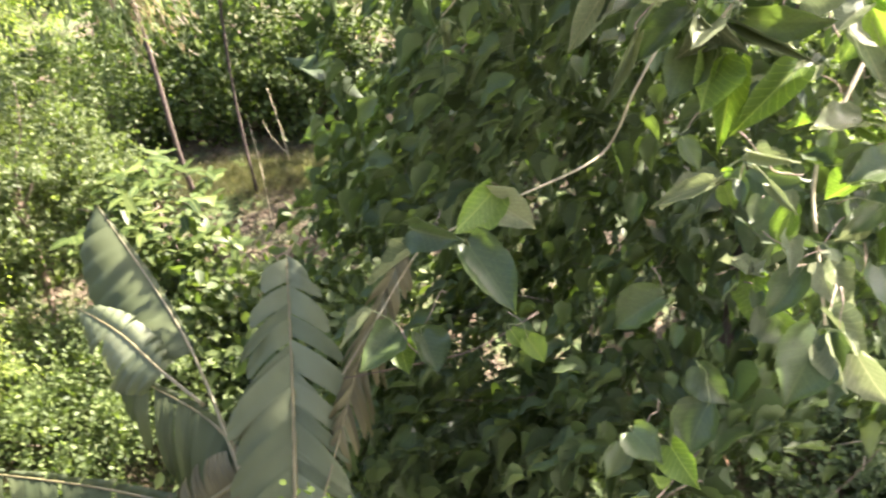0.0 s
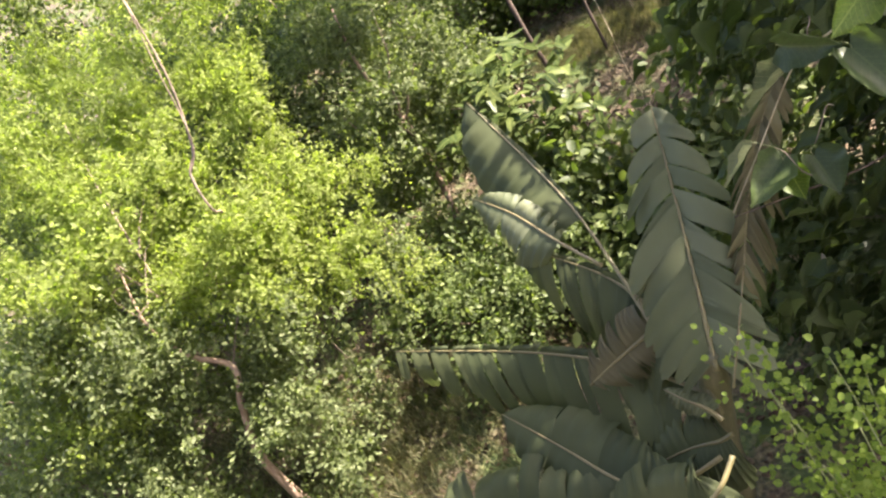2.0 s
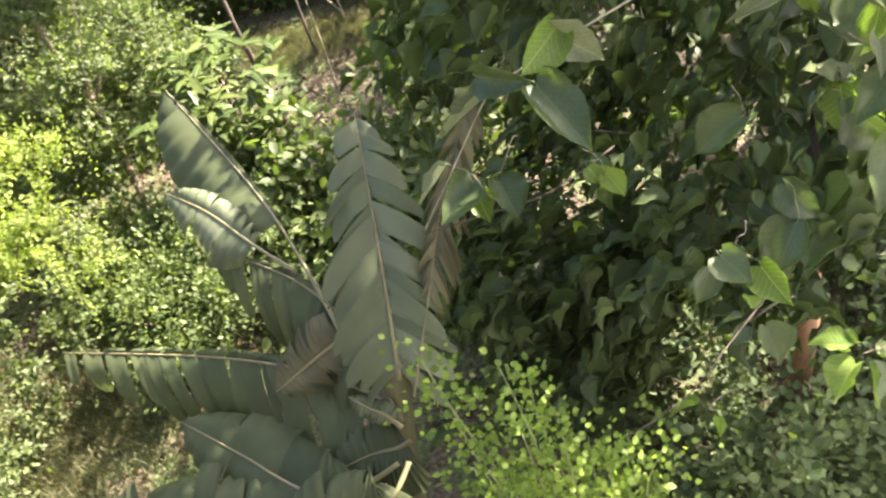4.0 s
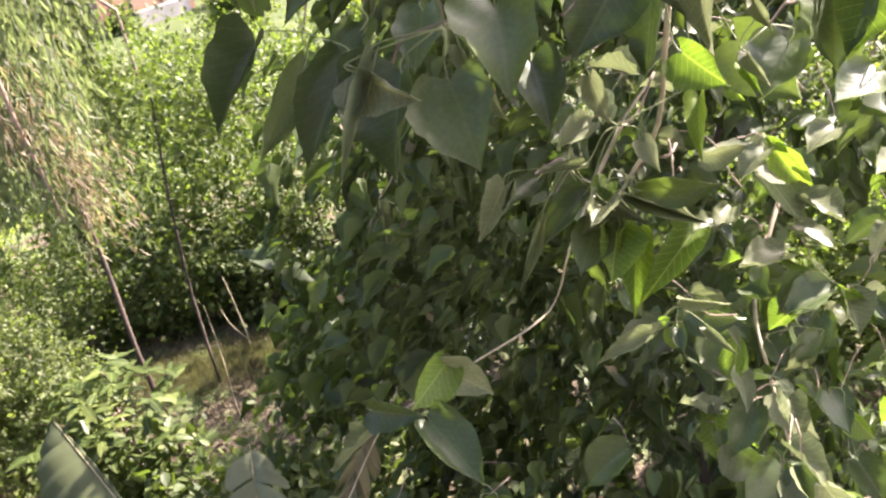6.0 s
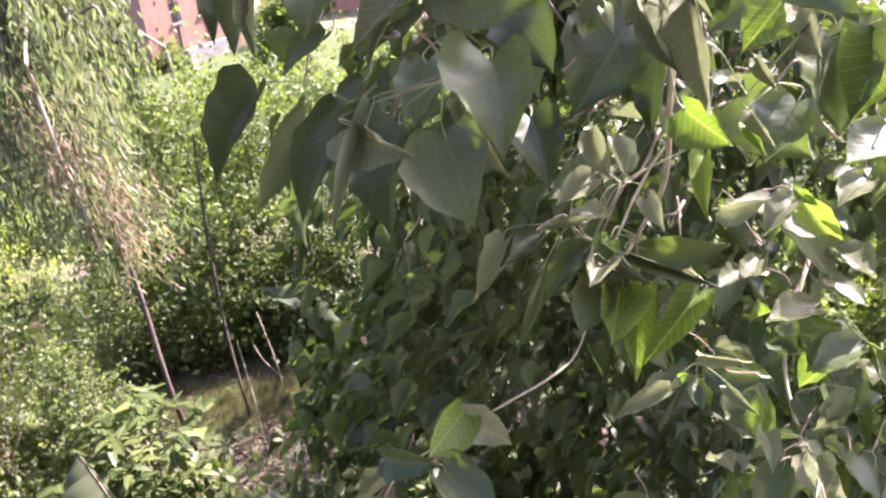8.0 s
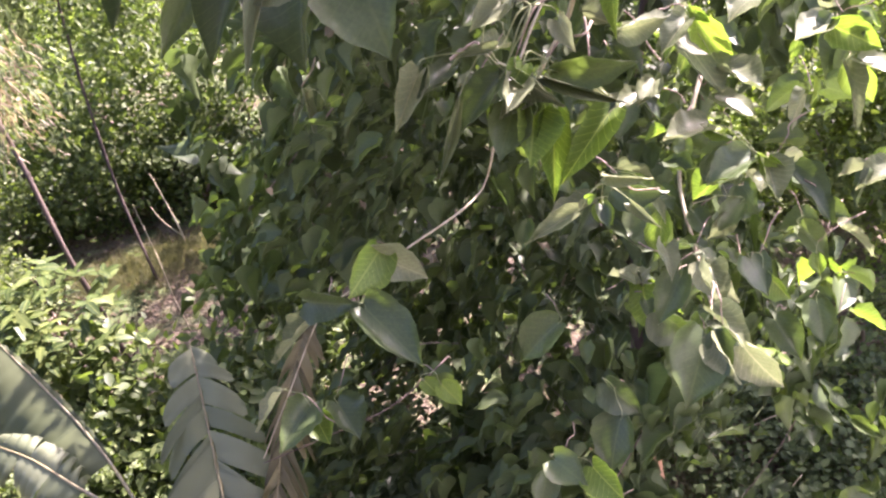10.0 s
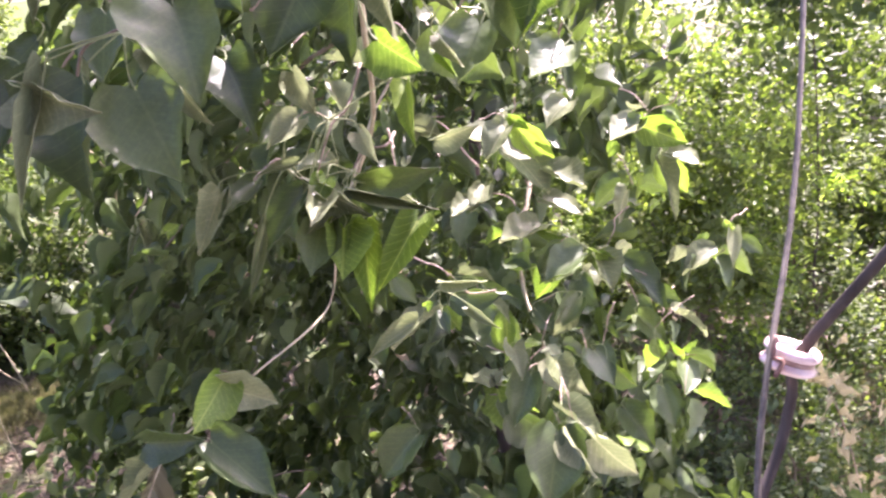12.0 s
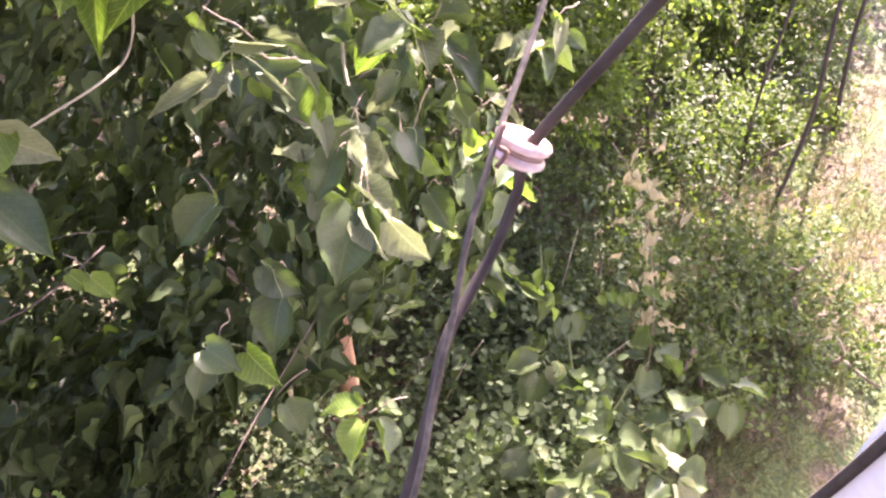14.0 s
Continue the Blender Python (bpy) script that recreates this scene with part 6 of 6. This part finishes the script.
def right_thicket():
    spots = [("sunlit yellow-green thicket with loose sprays", M_FAR, 101, [(4.0, 5.2, 1.6, .9, .8, .9), (5.0, 5.6, 1.4, .9, .8, .9), (4.4, 6.4, 1.8, 1.0, .8, 1.0)], 380, 44, 0.075),
             ("leafy shrub of mixed greens", M_DARK, 102, [(3.2, 6.6, 1.3, .9, .8, .9), (3.0, 5.4, 0.8, .7, .6, .6), (5.9, 6.6, 1.6, 1.0, .9, 1.0)], 240, 40, 0.10),
             ("low weeds in open sun", M_DARK, 103, [(4.6, 3.6, 0.35, .9, .7, .4), (5.3, 4.6, 0.45, .9, .7, .45), (3.7, 4.3, 0.5, .7, .6, .5), (4.0, 2.4, 0.35, .6, .5, .35), (5.0, 2.2, 0.2, .6, .4, .25), (6.4, 4.4, 0.3, .7, .5, .3), (7.6, 5.4, 0.35, .9, .7, .35), (4.7, 3.1, 0.3, .6, .4, .35), (5.3, 3.0, 0.25, .6, .35, .3), (4.2, 2.8, 0.4, .5, .4, .4), (5.2, 2.65, 0.2, .5, .3, .25), (3.8, 3.4, 0.5, .5, .5, .45)], 520, 40, 0.055),
             ("sunlit weeds on the open plot", M_FAR, 107, [(7.2, 6.3, 0.6, .9, .7, .6), (8.2, 6.0, 0.5, .8, .6, .5), (6.6, 5.6, 0.4, .6, .5, .4), (6.1, 4.9, 0.25, .6, .4, .25), (6.9, 4.6, 0.2, .6, .3, .2)], 260, 40, 0.07),
             ("leafy shrub along the far plot", M_DARK, 104, [(7.4, 8.0, 1.4, 1.4, 1.0, 1.2), (5.2, 9.2, 1.5, 1.3, 1.0, 1.2), (9.2, 6.8, 1.3, 1.3, 1.0, 1.1), (3.2, 10.5, 1.5, 1.3, 1.0, 1.3)], 480, 40, 0.10),
             ("distant belt of green shrubs", M_DARK, 105, [(9.5, 9.5, 1.6, 1.6, 1.2, 1.7), (11.5, 11.5, 2.2, 1.8, 1.4, 2.2), (7.0, 12.0, 2.2, 1.8, 1.2, 2.2), (13.5, 8.5, 2.0, 1.8, 1.4, 2.0), (4.6, 13.0, 2.2, 1.6, 1.2, 2.2), (9.0, 14.5, 2.4, 2.2, 1.4, 2.4), (16.0, 10.0, 2.2, 2.2, 1.6, 2.2)], 1000, 40, 0.13)]
    for label, mat, seed, blobs, clumps, each, size in spots:
        b = blobs[0]
        T = thing("shrub", (b[0], b[1], 0), label, "shrub")
        for j, q in enumerate(blobs):
            limbs(T, (q[0], q[1], 0.0), [(q[0] + 0.4 * q[3], q[1] - 0.2, q[2]), (q[0] - 0.4 * q[3], q[1], q[2] + 0.2)], 0.02, M_BARK, seed * 3 + j, "stem")
        foliage("crown", seed, blobs, clumps * 2, each // 2, size, mat, T, 0.10, tufts=clumps // 2, puff=0.24 * sum(q[3] for q in blobs) / len(blobs))
        # outer sprays in lime colour paint the sunlight on this thicket
        if seed == 101:
            foliage("sunlit_spray", 106, blobs, 200, 40, 0.065, M_LIME, T, 0.10, shell=0.9, tufts=40, puff=0.25)
    g = rng(16)
    for k, (x, y, dx, dy, h, r) in enumerate(((5.75, 4.0, 0.45, 0.9, 4.4, 0.020), (5.95, 3.75, 1.3, 1.5, 5.0, 0.026), (7.4, 4.4, 0.9, 1.8, 5.4, 0.030), (5.2, 4.5, 0.2, 1.2, 4.0, 0.014))):
        T = thing("sapling_stem", (x, y, 0), "slender young tree with a thin crown in open sun", "sapling", "saplings beyond the wires")
        j = g.normal(size=(3, 2)) * 0.09
        tube("trunk", [(x, y, 0), (x + dx * 0.12 + j[0, 0], y + dy * 0.12 + j[0, 1], h * 0.18), (x + dx * 0.3 + j[1, 0], y + dy * 0.3 + j[1, 1], h * 0.4), (x + dx * 0.65 + j[2, 0], y + dy * 0.65 + j[2, 1], h * 0.68), (x + dx, y + dy, h)], [r * 0.9, r * 0.75, r * 0.65, r * 0.45, r * 0.2], M_BARK_RED, T, 7, wobble=0.09, seed=k)
        limbs(T, (x + dx * 0.3 + j[1, 0], y + dy * 0.3 + j[1, 1], h * 0.4), [(x + dx * 0.4 + 0.4, y + dy * 0.5, h * 0.62), (x + dx * 0.3 - 0.35, y + dy * 0.6, h * 0.66)], r * 0.35, M_BARK_RED, 130 + k)
        foliage("crown", 110 + k, [(x + dx, y + dy, h, .9, .8, .5), (x + dx * .8, y + dy * .8, h * 0.85, .6, .6, .4)], 150, 30, 0.11, M_DARK, T, 0.2)


def undergrowth():
    """Low weeds that cover the ground between and behind the shrubs."""
    g = rng(120)
    left = [(g.uniform(-13, -2.6), g.uniform(6.0, 15), 0.12, g.uniform(.6, 1.2), g.uniform(.5, 1.0), g.uniform(.2, .45)) for _ in range(46)]
    near = [(g.uniform(-9, -5.2), g.uniform(1.5, 6.0), 0.10, g.uniform(.5, .9), g.uniform(.5, .8), g.uniform(.2, .4)) for _ in range(14)]
    right = [(g.uniform(3.5, 13), g.uniform(6.4, 14), 0.12, g.uniform(.6, 1.2), g.uniform(.5, 1.0), g.uniform(.2, .45)) for _ in range(40)]
    for blobs, mat, seed in ((left + near, M_FAR, 121), (right, M_FAR, 122)):
        o = foliage("weeds", seed, blobs, 2400, 18, 0.085, mat, None, 0.14, shape=shape_round(), up=0.6, width=0.8)
        tagged(o, "low green weeds covering the open ground", "weeds", kind="stuff")


undergrowth()
lime_shrub()
ground_cover()
withered_vine()
young_broadleaf()
right_thicket()


# ---- wires with a porcelain insulator before the terrace ----
def wires():
    T = thing("service_wire", (0.70, 0.55, 4.46), "thin weathered wire tied to a porcelain insulator", "wire")
    tube("wire", [(1.05, 0.98, 4.95), (0.80, 0.68, 4.62), (0.655, 0.540, 4.478), (0.609, 0.493, 4.421), (0.579, 0.455, 4.374), (0.561, 0.437, 4.346), (0.541, 0.414, 4.314), (0.51, 0.375, 4.265), (0.37, 0.235, 4.03), (0.27, 0.11, 3.85)], 0.0032, M_WIRE, T, 8)
    tube("tie", [(0.672, 0.55, 4.50), (0.660, 0.540, 4.485), (0.668, 0.535, 4.478), (0.655, 0.53, 4.468)], 0.0026, M_RUST, T, 6, "rusty binding wire")
    C = thing("service_cable", (0.70, 0.56, 4.47), "thick black cable running through the insulator", "cable")
    tube("cable", [(0.825, 0.305, 5.053), (0.750, 0.480, 4.640), (0.704, 0.548, 4.468), (0.691, 0.541, 4.42), (0.661, 0.521, 4.374), (0.621, 0.5, 4.336), (0.585, 0.475, 4.309), (0.524, 0.404, 4.247), (0.36, 0.250, 4.00), (0.28, 0.112, 3.80)], 0.0058, M_CABLE, C, 10)
    I = thing("shackle_insulator", (0.695, 0.553, 4.462), "glazed porcelain reel insulator with brown stains and a shade-coloured groove", "insulator")
    prof = [(0.020, -0.015), (0.028, -0.015), (0.033, -0.011), (0.033, -0.006), (0.027, -0.002), (0.027, 0.002), (0.033, 0.006), (0.034, 0.011), (0.031, 0.015), (0.023, 0.016), (0.020, 0.013), (0.020, -0.013)]
    bm = bmesh.new()
    rings = []
    n = 32
    for r, z in prof:
        rings.append([bm.verts.new((r * math.cos(6.28318 * i / n), r * math.sin(6.28318 * i / n), z)) for i in range(n)])
    for a, b in zip(rings, rings[1:] + rings[:1]):
        for i in range(n):
            bm.faces.new((a[i], a[(i + 1) % n], b[(i + 1) % n], b[i])).smooth = True
    bmesh.ops.recalc_face_normals(bm, faces=bm.faces)
    o = part("reel", bm, M_GLAZE, I)
    o.scale = (0.86, 0.86, 0.86)
    # added ring whose brown colour paints the shade inside the groove
    bm = bmesh.new()
    rings = [[bm.verts.new((r * math.cos(6.28318 * i / n), r * math.sin(6.28318 * i / n), z)) for i in range(n)] for r, z in ((0.0268, -0.0034), (0.0292, -0.0028), (0.0292, 0.0028), (0.0268, 0.0034))]
    for a, b in zip(rings, rings[1:] + rings[:1]):
        for i in range(n):
            bm.faces.new((a[i], a[(i + 1) % n], b[(i + 1) % n], b[i])).smooth = True
    bmesh.ops.recalc_face_normals(bm, faces=bm.faces)
    part("groove", bm, M_GROOVE_SHADE, o, "brown band that paints the groove's shade")
    o.rotation_euler = Vector((0.39, 0.10, 0.91)).to_track_quat("Z", "Y").to_euler()


wires()


# ---- litter, grass and weeds on the ground ----
def litter():
    g = rng(55)
    n = 26000
    x, y = g.uniform(-8, 9, n), g.uniform(0.6, 11, n)
    stay = (x < 3.4) | (g.random(n) < 0.25)
    x, y = x[stay], y[stay]
    n = len(x)
    P = np.c_[x, y, [ground_z(a, b) + 0.012 for a, b in zip(x, y)]]
    W = np.c_[g.normal(size=(n, 2)), g.normal(size=n) * 0.15]
    O = np.c_[g.normal(size=(n, 2)) * 0.3, np.ones(n)]
    o = obj("leaf_litter", scatter_leaves("leaf_litter", shape_round(), P, W, O, g.uniform(0.02, 0.075, n), 0.8), M_LITTER)
    tagged(o, "brown fallen leaves scattered over the earth", "leaf litter", kind="stuff")
    m = 110000
    pick = [(-3.6, 3.0, 1.0, .7), (-1.9, 7.6, 1.0, .4), (-1.5, 7.7, 1.2, .3), (-2.3, 7.5, .8, .4), (-1.3, 7.6, 1.2, .3), (-0.9, 7.8, 1.2, .4), (-0.6, 8.2, 1.2, .6), (-5.6, 3.0, 1.4, 1.2), (5.0, 3.6, 1.6, 1.2), (7.0, 5.0, 1.8, 1.4), (3.6, 2.2, .9, .8), (-2.8, 4.6, 1.2, 1.2), (2.6, 3.4, 1.2, 1.2), (6.2, 3.0, 1.6, 1.0), (6.4, 5.0, 2.0, 1.4), (4.6, 2.6, 1.0, .8), (-4.6, 2.6, 1.2, .8), (-3.4, 3.4, 1.0, .8)]
    q = np.array(pick)[g.integers(len(pick), size=m)]
    x, y = q[:, 0] + g.normal(size=m) * q[:, 2] * 0.6, np.maximum(0.4, q[:, 1] + g.normal(size=m) * q[:, 3] * 0.6)
    P = np.c_[x, y, [ground_z(a, b) for a, b in zip(x, y)]]
    W = np.c_[g.normal(size=(m, 2)) * 0.5, np.ones(m)]
    O = np.c_[g.normal(size=(m, 2)), np.full(m, 0.4)]
    blade = (np.array([(0, -.03, 0), (0, .03, 0), (.6, .02, .06), (.6, -.02, .06), (1, 0, .25)]), np.array([(0, 1, 2), (0, 2, 3), (3, 2, 4)]))
    o = obj("grass", scatter_leaves("grass", blade, P, W, O, (0.04 + 0.13 * g.random(m) ** 2) * np.where(q[:, 1] > 7, 0.6, 1.0), 1.0), M_BLADE)
    tagged(o, "thin dry and green grass in tufts", "grass", kind="stuff")


litter()
